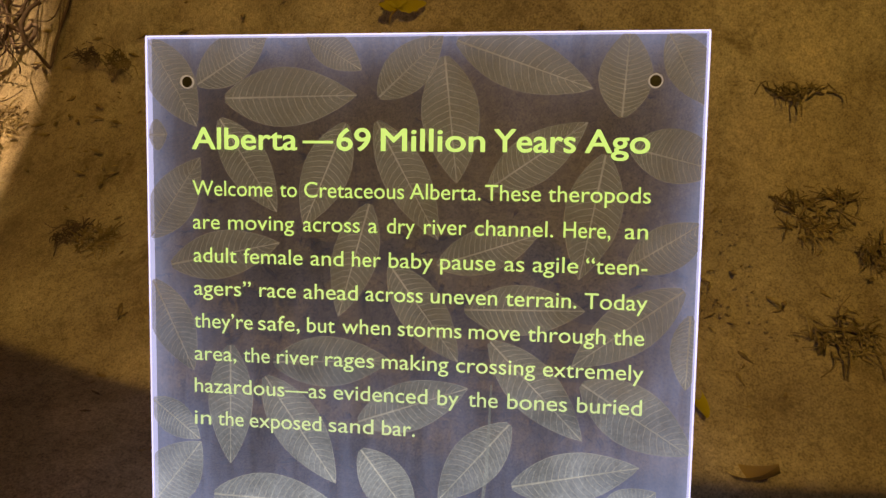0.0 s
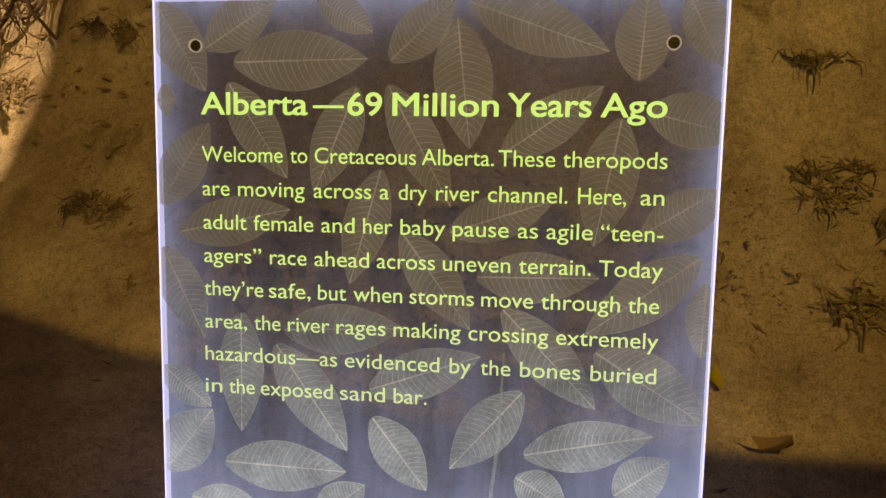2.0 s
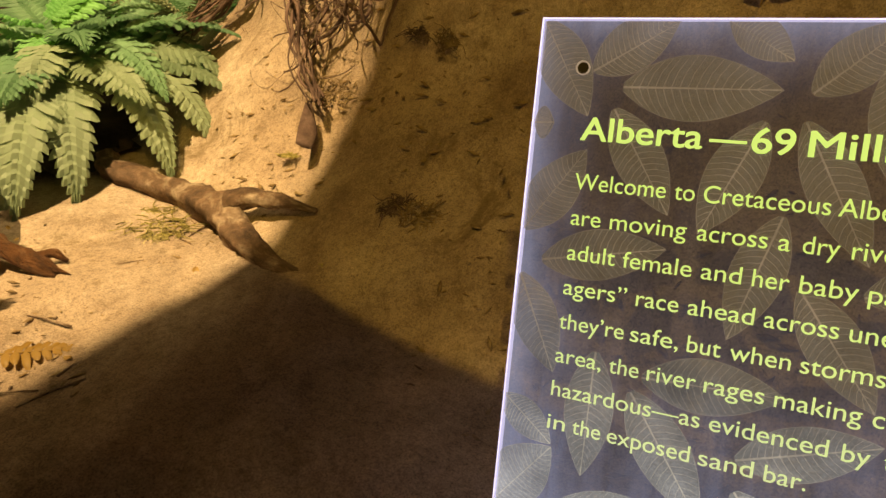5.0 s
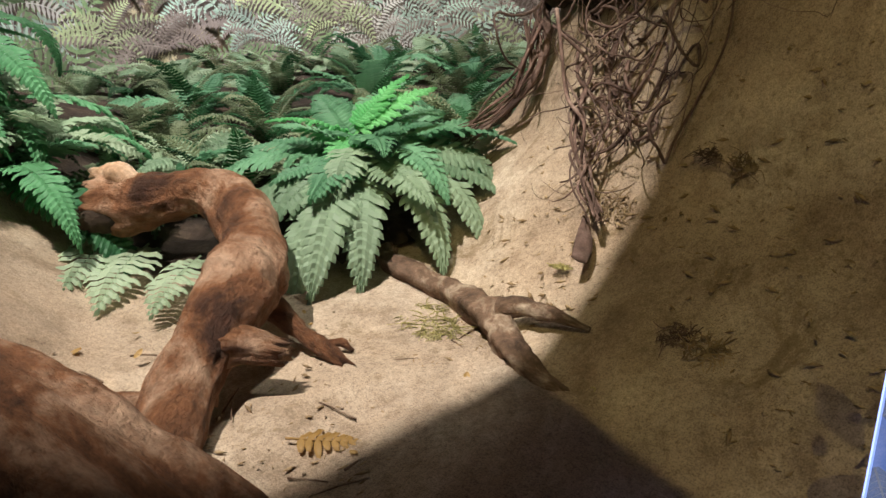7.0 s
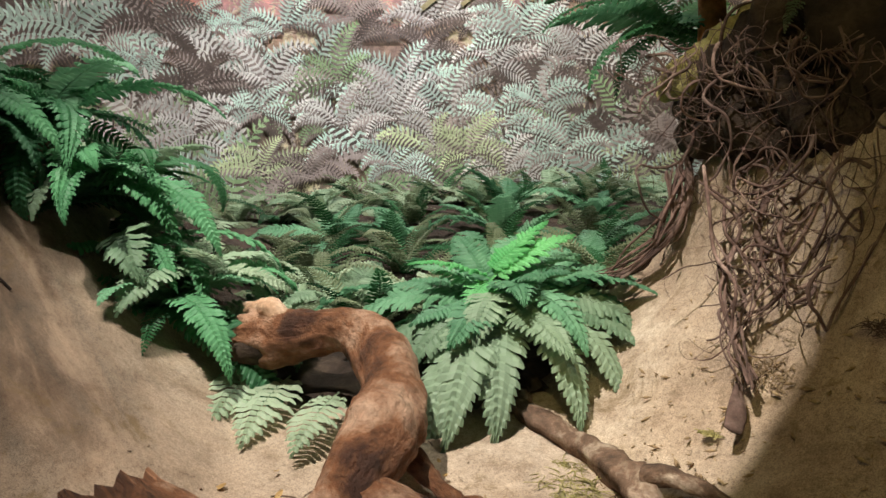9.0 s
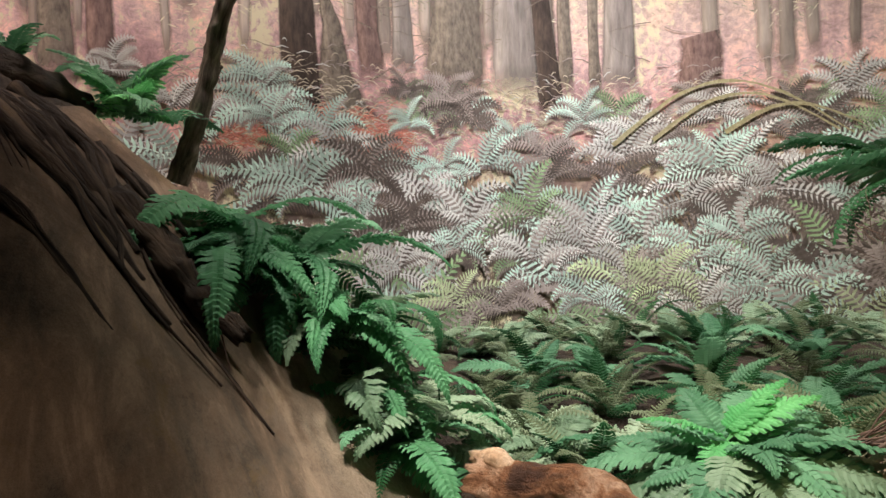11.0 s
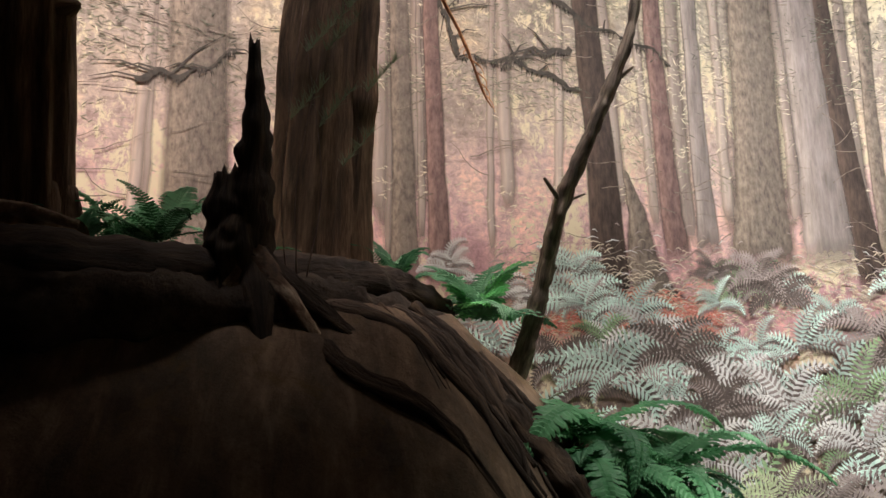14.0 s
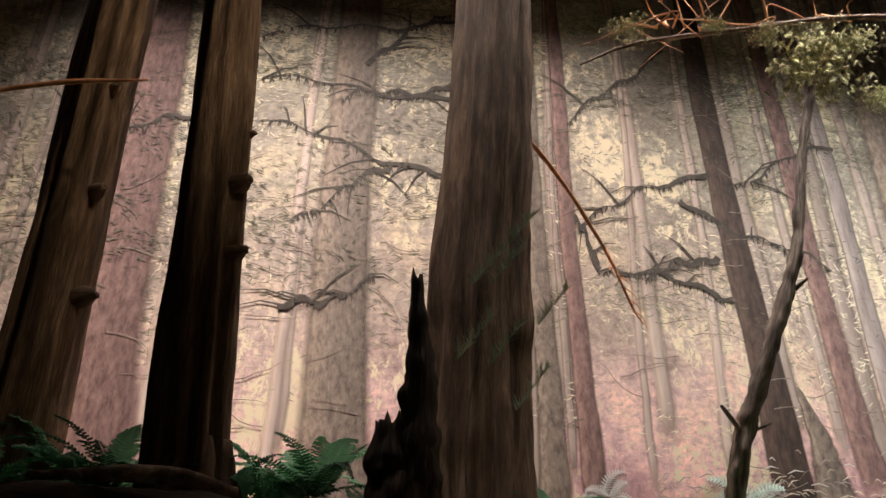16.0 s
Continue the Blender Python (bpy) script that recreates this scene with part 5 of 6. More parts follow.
for k in range(6):
    a = Vector((-3.85, 0.34, 3.55)).lerp(Vector((-3.98, 0.54, 3.22)), k / 6)
    tube_part("twiglet", [a, a + Vector((0.02, rr.uniform(-0.02, 0.05), -0.05)), a + Vector((0.03, rr.uniform(-0.03, 0.06), -0.10))], [0.004, 0.0015], ORANGE_TWIG, twig, n=8, segs=5, seed=k)
twig2 = thing("orange_twig", (-2.5, -2.0, 3.5), "bare orange twig beside a trunk", "twig")
tube_part("stem", [(-2.60, -1.55, 3.42), (-2.58, -1.8, 3.37), (-2.55, -2.1, 3.26)], [0.005, 0.007, 0.009], ORANGE_TWIG, twig2, n=20, segs=6, rough=0.3, seed=112)
sprig = thing("conifer_sprig", (-2.62, -0.52, 2.2), "thin wispy conifer seedling beside the snag", "seedling")
for k in range(3):
    y, zt = -0.54 + 0.03 * k, 2.62 + 0.38 * rr.random()
    tube_part("stem", [(-2.66, y, 2.05), (-2.64, y + rr.uniform(-0.04, 0.04), 2.35), (-2.63, y + rr.uniform(-0.08, 0.08), zt)], [0.0025, 0.001], ROOT, sprig, n=14, segs=5, seed=k)
for k in range(7):
    base_y, base_z = rr.uniform(-0.62, -0.30), rr.uniform(2.35, 2.9)
    verts, faces = [], []
    for _ in range(60):
        u = rr.random()
        c = Vector((rr.uniform(-0.01, 0.01), 0.10 * u, 0.13 * u))
        d = Vector((rr.uniform(-0.4, 0.4), rr.uniform(-0.5, 0.7), rr.uniform(0.2, 1))).normalized() * 0.05
        e = Vector((0.0, 0.0018, 0.0))
        i = len(verts)
        verts += [c - e, c + e, c + d]
        faces.append((i, i + 1, i + 2))
    part("needles", mesh_of("needles", verts, faces), OLIVE, sprig, "", Matrix.Translation(Vector((-2.64, base_y, base_z)) - sprig.location))

# ---- small litter on the sand ----


def tuft(at, size, count, mat, label, name, seed, flat=0.35, slope=0):
    r = random.Random(seed)
    e = thing(name, at, label, name.replace("_", " "))
    verts, faces = [], []
    for _ in range(count):
        a = r.uniform(0, 6.283)
        d = Vector((math.cos(a), math.sin(a), r.uniform(0.05, flat)))
        ln = size * r.uniform(0.4, 1.0)
        ro, ao = size * 0.55 * math.sqrt(r.random()), r.uniform(0, 6.283)
        o = Vector((ro * math.cos(ao) * 1.3, ro * math.sin(ao) * 0.8, 0.002))
        ln *= 0.55
        v, f, _g = tube([o, o + d * ln * 0.5 + Vector((r.uniform(-1, 1), r.uniform(-1, 1), 0.6)) * ln * 0.2, o + d * ln + Vector((r.uniform(-1, 1), r.uniform(-1, 1), 0)) * ln * 0.5], [0.0016, 0.0007], n=6, segs=4)
        i = len(verts)
        verts += v
        faces += [tuple(q + i for q in g) for g in f]
    part("clump", mesh_of(name, verts, faces), mat, e, "", pose(0, 0, 0, slope, 0, 0))
    return e


def fallen_leaf(at, length, width, mat, label, turn, curl=0.5, name="fallen_leaf"):
    e = thing(name, at, label, "leaf")
    verts, faces = [], []
    for i in range(9):
        u = i / 8
        w = width * math.sin(math.pi * (0.04 + 0.93 * u)) ** 0.8
        for j in (-1, -0.5, 0, 0.5, 1):
            verts.append((length * (u - 0.5), w * j * 0.5, curl * (abs(j) * width * 0.45 + length * 0.3 * (u - 0.5) ** 2 * 2) + 0.004))
    for i in range(8):
        for j in range(4):
            faces.append((i * 5 + j, i * 5 + j + 1, i * 5 + 6 + j, i * 5 + 5 + j))
    part("blade", mesh_of("blade", verts, faces), mat, e, "", pose(0, 0, 0, 12, -20, turn))
    return e

BANK_LITTER = [(0.533, 1.10, 0.075), (0.557, 1.017, 0.08), (0.55, 0.984, 0.05), (0.57, 0.865, 0.07), (0.648, 0.952, 0.05), (-0.615, 1.436, 0.05), (-0.577, 1.15, 0.05), (-0.90, 1.49, 0.085), (-0.69, 1.483, 0.045), (-0.63, 1.175, 0.05)]
for k, (x, y, size) in enumerate(BANK_LITTER):
    tuft(on_ground(x, y, 0.006), size, 75, LITTER if k < 8 else ROOT, "dark dry grass tuft lying on sand", "dry_tuft", 200 + k, 0.18, 38)
for k, (x, y, size) in enumerate(((-1.192, 1.201, 0.10), (-1.16, 1.16, 0.07), (-0.967, 1.379, 0.03), (-1.25, 1.25, 0.06), (-0.706, 1.085, 0.04))):
    tuft(on_ground(x, y, 0.004), size, 80, MOSS, "yellowish moss litter on sand", "moss_tuft", 230 + k, 0.2)
maple = thing("fallen_leaf", on_ground(-0.068, 1.235, 0.012), "yellow lobed fallen leaf on the sand bank", "leaf")
for turn, ln, wd in ((8, 0.046, 0.022), (70, 0.036, 0.019), (125, 0.044, 0.022), (178, 0.03, 0.016)):
    verts, faces = [], []
    for k in range(9):
        u = k / 8
        w = wd * (0.15 + math.sin(math.pi * u ** 0.8)) * (1.18 if k % 2 else 0.9)
        for v in (-1, 0, 1):
            verts.append((ln * u, 0.5 * w * v, 0.006 * u + 0.004 * abs(v)))
    for k in range(8):
        faces += [(3 * k, 3 * k + 3, 3 * k + 4, 3 * k + 1), (3 * k + 1, 3 * k + 4, 3 * k + 5, 3 * k + 2)]
    part("lobe", mesh_of("lobe", verts, faces), YELLOW_LEAF, maple, "", pose(0, -0.018, 0, 48, 0, 0) @ pose(0, 0, 0, 0, 0, turn))
tube_part("stalk", [maple.location + Vector((0, -0.018, 0.0)), maple.location + Vector((-0.01, -0.03, -0.008)), maple.location + Vector((-0.012, -0.042, -0.02))], [0.0016, 0.001], DRY_LEAF, maple, n=8, segs=5)
fallen_leaf(on_ground(0.352, 0.785, 0.012), 0.05, 0.022, YELLOW_LEAF, "yellow-green fallen leaf beside the sign", 95, 0.4)
fallen_leaf(on_ground(0.405, 0.715, 0.012), 0.085, 0.022, DRY_LEAF, "curled brown dry leaf on sand", -35, 1.4)
dry = thing("dry_fern_leaf", on_ground(-1.13, 0.71, 0.012), "small dried yellow fern leaf on sand", "leaf")
part("frond", frond_mesh("dry_frond", 0.13, 0.2, 0.035, 9, 77, 0.003, DRY_LEAF), None, dry, "", pose(0, 0, 0, 0, -4, 25))
rock = random.Random(5)
verts, faces = [], []
for k in range(3400):
    x, y = (rock.uniform(-2.1, 1.0), rock.uniform(0.5, 1.5)) if k < 800 else (rock.uniform(0.25, 0.95), rock.uniform(0.62, 1.0))
    c, r = on_ground(x, y, 0.002), rock.choice((0.0012, 0.0016, 0.002, 0.003, 0.0045)) * (1.0 if k < 800 else 0.7)
    i = len(verts)
    for d in ((1, 0, 0), (-1, 0, 0), (0, 1, 0), (0, -1, 0), (0, 0, 0.8), (0, 0, -0.6)):
        verts.append(c + Vector(d) * r * rock.uniform(0.6, 1.3))
    faces += [(i + a, i + b, i + e) for a, b, e in ((0, 2, 4), (2, 1, 4), (1, 3, 4), (3, 0, 4), (2, 0, 5), (1, 2, 5), (3, 1, 5), (0, 3, 5))]
tagged(part("pebbles", mesh_of("pebbles", verts, faces), SAND), "brown grit and crumbs scattered over sand", "pebbles", kind="stuff")

crumb = random.Random(8)
verts, faces = [], []
for k in range(2600):
    x, y = crumb.uniform(-1.3, 1.0), crumb.uniform(0.62, 1.75)
    c, r = on_ground(x, y, 0.003), crumb.choice((0.0015, 0.002, 0.003, 0.004, 0.007))
    a = crumb.uniform(0, math.pi)
    t, w = Vector((math.cos(a), math.sin(a), crumb.uniform(-0.3, 0.5))) * r * 2.2, Vector((-math.sin(a), math.cos(a), 0)) * r * 0.6
    i = len(verts)
    verts += [c - t, c + w, c + t, c - w, c + Vector((0, 0, r * 0.7)), c - Vector((0, 0, r * 0.5))]
    faces += [(i + p, i + q, i + e) for p, q, e in ((0, 3, 4), (3, 2, 4), (2, 1, 4), (1, 0, 4), (3, 0, 5), (2, 3, 5), (1, 2, 5), (0, 1, 5))]
tagged(part("crumbs", mesh_of("crumbs", verts, faces), LITTER), "dark bark crumbs and needles scattered over the sand bank", "litter", kind="stuff")

# twigs, leaf scraps and crumbs lying on the channel bed
scrap = random.Random(44)
for k in range(46):
    x, y = scrap.uniform(-1.75, -0.55), scrap.uniform(0.62, 1.25)
    if scrap.random() < 0.55:
        e = thing("twig_scrap", on_ground(x, y, 0.003), "small broken brown twig on sand", "twig", "scraps on the sand")
        a, ln = scrap.uniform(0, 6.28), scrap.uniform(0.012, 0.05)
        b = Vector((math.cos(a), math.sin(a), 0)) * ln
        tube_part("stem", [on_ground(x - b.x, y - b.y, 0.004), on_ground(x, y, 0.006), on_ground(x + b.x, y + b.y, 0.004)], [0.0022, 0.0014], GREYWOOD, e, n=8, segs=5, rough=0.3, freq=40, seed=k)
    else:
        fallen_leaf(on_ground(x, y, 0.003), scrap.uniform(0.012, 0.03), scrap.uniform(0.008, 0.016), DRY_LEAF, "small dry leaf scrap on sand", scrap.uniform(0, 360), 0.5)
ETCHED_TOP = [
    (8.6, 6.3, 22.5, 6, 6), (31.4, 2.2, 32.8, 14.7, 5.8), (32.6, 0.7, 45.9, 5.4, 5.3), (24.8, 6.2, 31.2, 0.1, 4.5),
    (48.7, 8.1, 49.2, -0.3, 5.1), (0.2, 0.2, 5.5, 9.2, 5), (5.6, 4.9, 13.2, -0.5, 4.8), (17.4, -0.3, 23, 3.5, 3.5),
    (36, 15.2, 45.5, 8.6, 4.7), (8, 8.4, 14.1, 17.9, 4.7), (21.4, 8.8, 17, 19.3, 4.9), (24.6, 8.6, 31, 20.4, 4.6),
    (47.3, 11.7, 45.1, 24, 5.5), (0.2, 20.8, 5.8, 12.4, 4.9),
]
ETCHED_MIDDLE = [
    (2.5, 23.7, 14.4, 21.1, 5), (23.9, 16.9, 20.7, 28.6, 4.7), (49.6, 11, 58.9, 12.7, 5.2), (31, 23, 41.1, 19.6, 4.5),
    (26.1, 23.1, 33.2, 32.8, 4.9), (33.8, 27.4, 45.8, 27.1, 5.1), (49.7, 22.7, 57.6, 18.4, 4.5), (55.2, 24.8, 44.6, 32.8, 5.2),
    (0.4, 25.4, 4.9, 35, 4.8), (13.7, 33.7, 26.3, 33, 5.3), (9, 32.1, 8.9, 45, 4.9), (12.8, 35.3, 20.5, 46.4, 5.4),
    (36.5, 30.6, 45.9, 40.3, 5.1), (45.7, 34.5, 56.7, 41.1, 6.1),
]
ETCHED_LOW = [
    (22.9, 39.6, 34.3, 35.5, 5.1), (38.6, 39, 31.4, 47.5, 5.1), (39, 45.5, 51.6, 42.7, 5.2), (23.2, 42.6, 29, 50.1, 5),
    (7, 48.5, 20.4, 48.7, 5.6), (-0.3, 49.8, 5.6, 42.8, 6), (0, 38.4, 5.5, 42.5, 3.7), (52.9, 0.2, 57.2, 7.1, 4.3),
    (55.9, 27.2, 55.7, 34.6, 3.4), (3.1, 52.8, 11.6, 54.1, 4.5), (48.1, 49.1, 53.3, 45.1, 4.6), (38.2, 47.9, 43.4, 50.8, 4.4),
    (17.3, 54, 22.4, 50, 4.5), (0.2, 10.1, 2.2, 10, 3.2),
]

# ---- the edge-lit acrylic panel ----
PANEL_AT = Vector((-0.305, 0.7818, 1.1328))
PANEL_U = Vector((0.99004539, -0.12642871, 0.06185397)).normalized()
PANEL_V = (Vector((0.01594841, -0.33087817, -0.9435387)) - PANEL_U * PANEL_U.dot(Vector((0.01594841, -0.33087817, -0.9435387)))).normalized()
PANEL_N = PANEL_V.cross(PANEL_U).normalized()
if PANEL_N.y > 0:
    PANEL_N = -PANEL_N
PANEL_W, PANEL_H, PANEL_D = 0.5652, 0.64, 0.010
panel = thing("information_panel", PANEL_AT, "clear edge-lit acrylic sign etched with leaves and yellow-green text", "sign")
panel.matrix_basis = Matrix.Translation(PANEL_AT) @ Matrix((PANEL_U, -PANEL_V, PANEL_N)).transposed().to_4x4()


def acrylic_material():
    m, n, l, b = material("edge_lit_acrylic", 0.12)
    tc = n.new("ShaderNodeTexCoord")
    sep = n.new("ShaderNodeSeparateXYZ")
    l.new(tc.outputs["Object"], sep.inputs[0])

    def node(op, a, c, use_clamp=False):
        k = n.new("ShaderNodeMath")
        k.operation, k.use_clamp = op, use_clamp
        for i, v in enumerate((a, c)):
            if isinstance(v, (int, float)):
                k.inputs[i].default_value = v
            else:
                l.new(v, k.inputs[i])
        return k.outputs[0]

    x, y = sep.outputs[0], node("MULTIPLY", sep.outputs[1], -1.0)
    edge = node("MINIMUM", node("MINIMUM", x, node("SUBTRACT", PANEL_W, x)), y)
    near_edge = node("POWER", 2.718, node("MULTIPLY", edge, -30.0))
    low = node("MULTIPLY", node("POWER", node("DIVIDE", y, PANEL_H, True), 2.2), 1.5)
    cloud = noise_node(n, l, 7, 5, 0.6)
    wipe = noise_node(n, l, 26, 6, 0.7, (1, 0.12, 1))
    smear = node("MULTIPLY", node("ADD", cloud.outputs[0], wipe.outputs[0]), 0.85)
    total = node("MULTIPLY", node("ADD", node("ADD", near_edge, low), 0.24), smear)
    colour = ramp(n, [(0.0, (0.21, 0.22, 0.26)), (0.45, (0.25, 0.34, 0.74)), (1.0, (0.37, 0.62, 1.6))])
    l.new(total, colour.inputs[0])
    em = n.new("ShaderNodeEmission")
    l.new(colour.outputs[0], em.inputs[0])
    l.new(node("MULTIPLY", total, 0.26), em.inputs[1])
    clear = n.new("ShaderNodeBsdfTransparent")
    clear.inputs[0].default_value = (0.345, 0.35, 0.35, 1)
    gloss = n.new("ShaderNodeBsdfGlossy")
    gloss.inputs["Roughness"].default_value = 0.06
    fres = n.new("ShaderNodeFresnel")
    fres.inputs[0].default_value = 1.49
    m1 = n.new("ShaderNodeMixShader")
    l.new(fres.outputs[0], m1.inputs[0])
    l.new(clear.outputs[0], m1.inputs[1])
    l.new(gloss.outputs[0], m1.inputs[2])
    add = n.new("ShaderNodeAddShader")
    l.new(m1.outputs[0], add.inputs[0])
    l.new(em.outputs[0], add.inputs[1])
    l.new(add.outputs[0], n["Material Output"].inputs[0])
    return m




def text_material():
    """Engraved letters: yellow-green, paler towards the lit lower edge."""
    m, n, l, b = material("lit_engraved_text", 0.5)
    tc = n.new("ShaderNodeTexCoord")
    sep = n.new("ShaderNodeSeparateXYZ")
    l.new(tc.outputs["Object"], sep.inputs[0])
    low = n.new("ShaderNodeMapRange")
    low.inputs["From Min"].default_value, low.inputs["From Max"].default_value = -0.20, -0.44
    l.new(sep.outputs[1], low.inputs[0])
    l.new(mix(n, l, low.outputs[0], (0.42, 0.90, 0.42), (0.54, 0.92, 0.80)), b.inputs["Emission Color"])
    b.inputs["Base Color"].default_value = (0.25, 0.4, 0.2, 1)
    b.inputs["Emission Strength"].default_value = 0.9
    return m


EDGE_GLOW = glow("lit_polished_edge", (0.54, 0.70, 1.7), 1.4)
TEXT_GLOW = text_material()


def etched_material(name, faint, faint_gain, strong, strong_gain, share):
    """Frosted marks in the sheet: they catch more of the light that enters from the lower edge."""
    m, n, l, b = material(name, 0.6)
    tc = n.new("ShaderNodeTexCoord")
    sep = n.new("ShaderNodeSeparateXYZ")
    l.new(tc.outputs["Object"], sep.inputs[0])
    low = n.new("ShaderNodeMapRange")
    low.interpolation_type = "SMOOTHSTEP"
    low.inputs["From Min"].default_value, low.inputs["From Max"].default_value = -0.22, -0.60
    l.new(sep.outputs[1], low.inputs[0])
    frost = noise_node(n, l, 14, 6, 0.65)
    speck = noise_node(n, l, 420, 3, 0.6)
    rf = ramp(n, [(0.3, (0.55, 0.55, 0.55)), (0.7, (1.4, 1.4, 1.4))])
    l.new(frost.outputs[0], rf.inputs[0])
    rs = ramp(n, [(0.3, (0.75, 0.75, 0.75)), (0.7, (1.25, 1.25, 1.25))])
    l.new(speck.outputs[0], rs.inputs[0])
    c = mix(n, l, low.outputs[0], tuple(v * faint_gain for v in faint), tuple(v * strong_gain for v in strong))
    c = mix(n, l, 1.0, mix(n, l, 1.0, c, rf.outputs[0], "MULTIPLY"), rs.outputs[0], "MULTIPLY")
    b.inputs["Base Color"].default_value = (0.2, 0.2, 0.22, 1)
    l.new(c, b.inputs["Emission Color"])
    b.inputs["Emission Strength"].default_value = 1.0
    tr = n.new("ShaderNodeBsdfTransparent")
    ms = n.new("ShaderNodeMixShader")
    ms.inputs[0].default_value = share
    l.new(tr.outputs[0], ms.inputs[1])
    l.new(b.outputs[0], ms.inputs[2])
    l.new(ms.outputs[0], n["Material Output"].inputs[0])
    return m


LEAF_ETCH = etched_material("lit_etched_leaf", (0.42, 0.52, 0.70), 0.14, (0.40, 0.62, 1.0), 0.72, 0.55)
VEIN = etched_material("lit_etched_vein", (0.62, 0.64, 0.80), 0.24, (0.56, 0.78, 1.15), 0.8, 0.6)
sheet = bmesh.new()
for z in (0.0,):
    vs = [sheet.verts.new(p) for p in ((0, 0, z), (PANEL_W, 0, z), (PANEL_W, -PANEL_H, z), (0, -PANEL_H, z))]
    sheet.faces.new(vs[::-1])
part("acrylic_sheet", sheet, acrylic_material(), panel, "clear acrylic with a lavender glow", smooth=False).visible_shadow = False


def bar(name, x0, y0, x1, y1, z0, z1, mat):
    bm = bmesh.new()
    bmesh.ops.create_cube(bm, size=1, matrix=Matrix.Translation(((x0 + x1) / 2, (y0 + y1) / 2, (z0 + z1) / 2)) @ Matrix.Diagonal((x1 - x0, y1 - y0, z1 - z0, 1)))
    return part(name, bm, mat, panel, smooth=False)


bar("polished_edge", -0.0012, 0.0, PANEL_W + 0.0012, 0.0014, -PANEL_D, 0, EDGE_GLOW).visible_shadow = False
bar("polished_edge", -0.0016, -PANEL_H, 0, 0, -PANEL_D, 0, EDGE_GLOW).visible_shadow = False
bar("polished_edge", PANEL_W, -PANEL_H, PANEL_W + 0.0016, 0, -PANEL_D, 0, EDGE_GLOW).visible_shadow = False
bar("light_trough", -0.02, -PANEL_H - 0.04, PANEL_W + 0.02, -PANEL_H, -0.03, 0.02, STEEL)


def etched_leaf(ax, ay, bx, by, w):
    a, b = Vector((ax / 100, -ay / 100, 0.0)), Vector((bx / 100, -by / 100, 0.0))
    d = b - a
    ln = d.length
    t = d / ln
    s = Vector((-t.y, t.x, 0))
    w = w / 100

    def half(u):
        return 0.5 * w * math.sin(math.pi * min(1, 0.02 + 0.98 * u) ** 0.9) ** 0.85

    def inside(p):
        return Vector((min(max(p.x, 0.002), PANEL_W - 0.002), max(min(p.y, -0.002), -PANEL_H + 0.002), p.z))

    v, f = [], []
    for k in range(17):
        u = k / 16
        c = a + t * ln * u
        v += [inside(c + s * half(u)), inside(c - s * half(u))]
    f = [(2 * k, 2 * k + 1, 2 * k + 3, 2 * k + 2) for k in range(16)]
    body = part("etched_leaf", mesh_of("etched_leaf", [p + Vector((0, 0, 0.0012)) for p in v], f), LEAF_ETCH, panel, smooth=False)
    v, f = [], []

    def line(p, q, r0, r1):
        n = (q - p).normalized()
        n = Vector((-n.y, n.x, 0))
        i = len(v)
        v.extend([inside(p + n * r0), inside(p - n * r0), inside(q - n * r1), inside(q + n * r1)])
        f.append((i, i + 1, i + 2, i + 3))

    line(a, b, 0.0010, 0.0004)
    for k in range(1, 18):
        u = k / 19
        c = a + t * ln * u
        for sg in (-1, 1):
            reach = 0.97 * half(min(1, u + 0.10))
            mid = c + t * ln * 0.035 + s * sg * reach * 0.5
            line(c, mid, 0.00026, 0.0002)
            line(mid, c + t * ln * 0.10 + s * sg * reach, 0.0002, 0.00012)
    for k in range(16):
        for sg in (-1, 1):
            line(a + t * ln * k / 16 + s * sg * half(k / 16), a + t * ln * (k + 1) / 16 + s * sg * half((k + 1) / 16), 0.0002, 0.0002)
    part("leaf_vein", mesh_of("leaf_vein", [p + Vector((0, 0, 0.0018)) for p in v], f), VEIN, body, smooth=False)


for ax, ay, bx, by, w in ETCHED_TOP + ETCHED_MIDDLE + ETCHED_LOW:
    etched_leaf(ax, ay, bx, by, w)


def engraved(text, x0, x1, y, cap, bold, shifts=()):
    """A line of text between two margins, its baseline y below the top edge."""
    curve = bpy.data.curves.new("text", "FONT")
    curve.body, curve.size, curve.offset = text, cap / 0.70, bold
    tmp = new("text", curve)
    bpy.context.view_layer.update()
    me = bpy.data.meshes.new_from_object(tmp.evaluated_get(bpy.context.evaluated_depsgraph_get()))
    bpy.data.objects.remove(tmp)
    co = np.empty(len(me.vertices) * 3)
    me.vertices.foreach_get("co", co)
    co = co.reshape(-1, 3)
    lo, hi = co[:, 0].min(), co[:, 0].max()
    co[:, 0] = x0 + (co[:, 0] - lo) * (x1 - x0) / (hi - lo)
    co[:, 1] -= y
    co[:, 2] = 0.003
    me.vertices.foreach_set("co", co.ravel())
    if shifts:
        base, polys = co.copy(), [tuple(p.vertices) for p in me.polygons]
        allv = np.vstack([base + (dx, dy, 0.00012 * k) for k, (dx, dy) in enumerate(shifts)])
        me = mesh_of("text_line", allv, [tuple(q + k * len(base) for q in p) for k in range(len(shifts)) for p in polys])
    me.materials.clear()
    part("text_line", me, TEXT_GLOW, panel, "glowing yellow-green lettering", smooth=False)


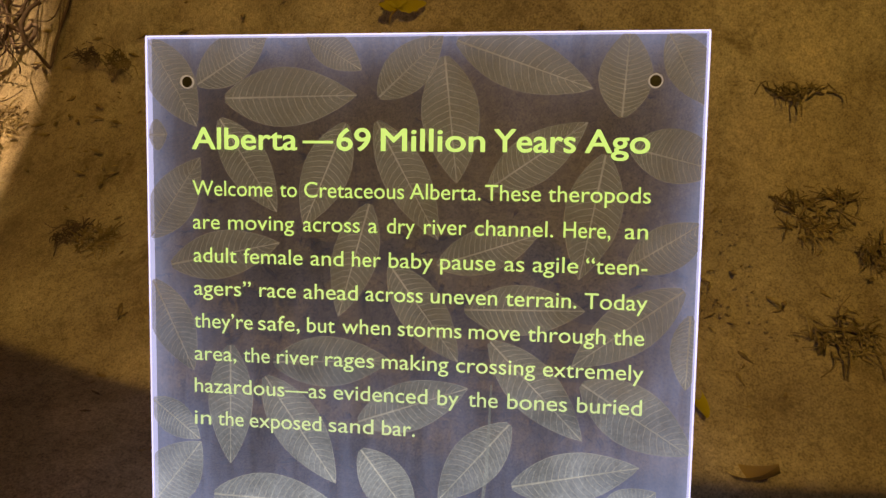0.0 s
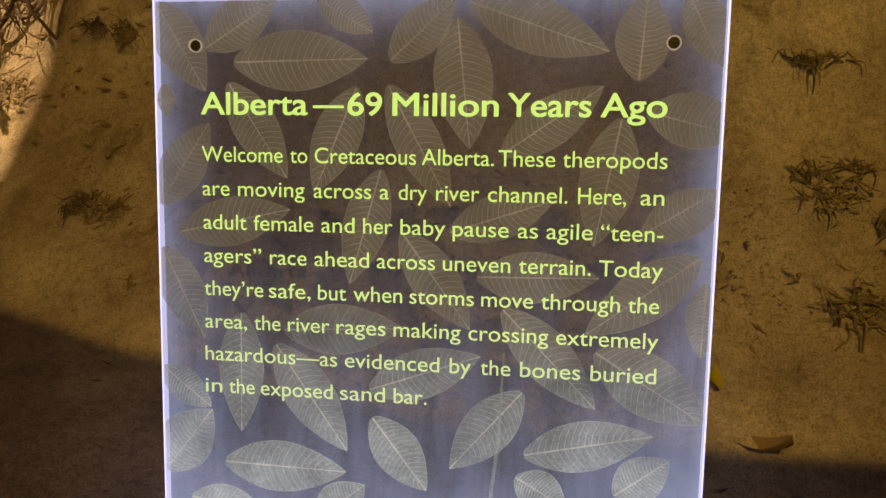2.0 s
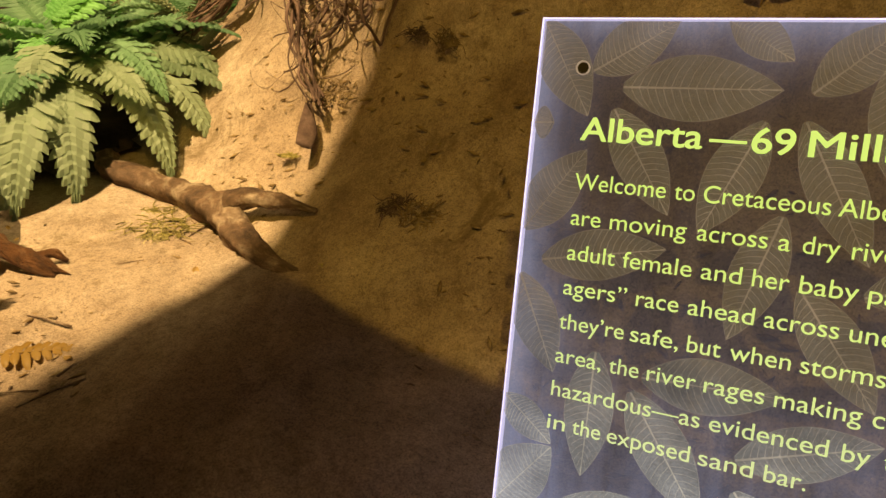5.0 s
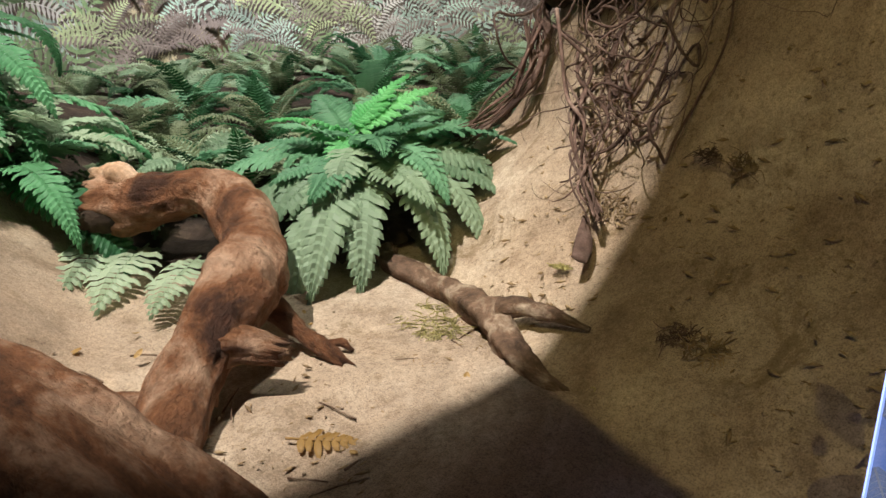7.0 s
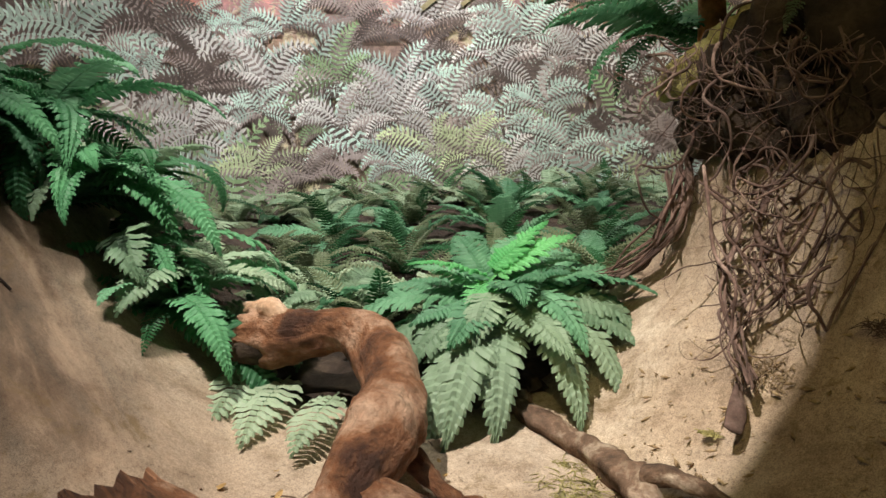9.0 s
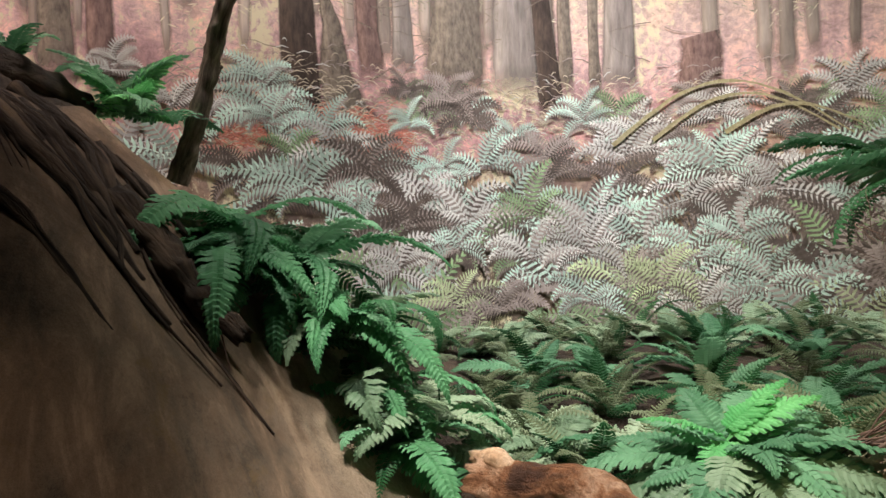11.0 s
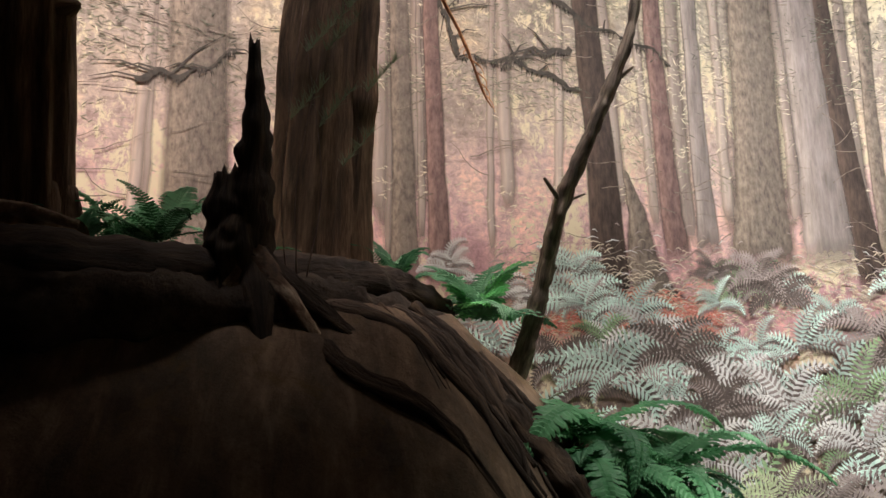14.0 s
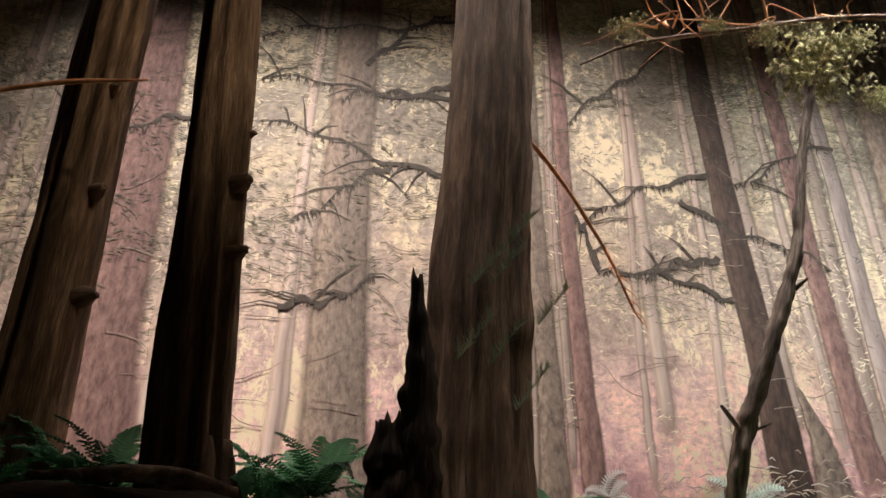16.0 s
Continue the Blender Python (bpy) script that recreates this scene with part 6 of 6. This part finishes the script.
for word, x0, x1 in (("Alberta", 0.0507, 0.1631), ("\u2014", 0.1697, 0.2007), ("69", 0.2054, 0.2395), ("Million", 0.2511, 0.3551), ("Years", 0.3646, 0.4435), ("Ago", 0.4532, 0.5138)):
    engraved(word, x0, x1, 0.1153, 0.0225, 0.0, ((0, 0), (0.0005, 0), (-0.0005, 0), (0.0003, 0.0003), (-0.0003, -0.0003), (0.0003, -0.0003), (-0.0003, 0.0003)))
BODY = (("Welcome to Cretaceous Alberta. These theropods", "0.0501 0.1371 0.1450 0.1631 0.1710 0.2749 0.2807 0.3522 0.3567 0.4115 0.4187 0.5168"),
        ("are moving across a dry river channel. Here, an", "0.0503 0.0797 0.0890 0.1601 0.1698 0.2295 0.2384 0.2478 0.2578 0.2864 0.2957 0.3387 0.3473 0.4246 0.4346 0.4799 0.4935 0.5155"),
        ("adult female and her baby pause as agile \u201cteen-", "0.0505 0.0980 0.1055 0.1692 0.1777 0.2125 0.2215 0.2517 0.2599 0.3054 0.3129 0.3684 0.3775 0.3971 0.4055 0.4499 0.4576 0.5163"),
        ("agers\u201d race ahead across uneven terrain. Today", "0.0507 0.1133 0.1226 0.1619 0.1704 0.2277 0.2360 0.2955 0.3036 0.3709 0.3794 0.4493 0.4571 0.5176"),
        ("they\u2019re safe, but when storms move through the", "0.0503 0.1150 0.1212 0.1662 0.1741 0.2039 0.2117 0.2624 0.2701 0.3355 0.3430 0.3944 0.4023 0.4786 0.4863 0.5157"),
        ("area, the river rages making crossing extremely", "0.0505 0.0967 0.1048 0.1335 0.1415 0.1864 0.1937 0.2455 0.2539 0.3228 0.3309 0.4105 0.4184 0.5165"),
        ("hazardous\u2014as evidenced by the bones buried", "0.0501 0.1944 0.2029 0.3017 0.3123 0.3339 0.3438 0.3738 0.3836 0.4431 0.4531 0.5162"),
        ("in the exposed sand bar.", "0.0497 0.0682 0.0759 0.1044 0.1113 0.1896 0.1976 0.2455 0.2546 0.2892"))
for k, (text, ends) in enumerate(BODY):
    ends = [float(v) for v in ends.split()]
    for j, word in enumerate(text.split()):
        engraved(word, ends[2 * j], ends[2 * j + 1], 0.1634 + 0.03497 * k, 0.0160, 0.0)


def ring(name, at, r0, r1, z, mat, label=""):
    v = [(at[0] + r * math.cos(a), at[1] + r * math.sin(a), z + dz) for r, dz in ((r0, 0.0), (r1, 0.002), (r1, -0.004)) for a in [2 * math.pi * k / 28 for k in range(28)]]
    f = [(j * 28 + k, j * 28 + (k + 1) % 28, (j + 1) * 28 + (k + 1) % 28, (j + 1) * 28 + k) for j in range(2) for k in range(28)]
    return part(name, mesh_of(name, v, f), mat, panel, label)


scratch = mesh_of("scratch", [(0.366, -0.350, 0.0022), (0.368, -0.350, 0.0022), (0.362, -0.44, 0.0022), (0.3655, -0.44, 0.0022), (0.352, -0.53, 0.0022), (0.356, -0.53, 0.0022), (0.350, -0.63, 0.0022), (0.3535, -0.63, 0.0022)], [(0, 1, 3, 2), (2, 3, 5, 4), (4, 5, 7, 6)])
part("scratch", scratch, LEAF_ETCH, panel, "pale vertical scratch", smooth=False)
HOLE = two_scale("hole_shadow", (0.012, 0.010, 0.006), (0.03, 0.024, 0.014), (0.06, 0.05, 0.03), 60, 300, 0.6, 0.1)
for x in (0.0452, 0.5173):
    bm = bmesh.new()
    bmesh.ops.create_circle(bm, cap_ends=True, radius=0.0056, segments=28, matrix=Matrix.Translation((x, -0.0465, 0.0022)))
    part("bolt_hole", bm, HOLE, panel, "drilled dark hole", smooth=False)
    ring("hole_rim", (x, -0.0465), 0.0055, 0.0068, 0.0022, glow("lit_hole_rim", (0.66, 0.68, 0.9), 0.3))
for x in (0.08, 0.48):
    bar("support_post", x, -PANEL_H - 0.30, x + 0.03, -PANEL_H - 0.02, -0.04, -0.012, STEEL)
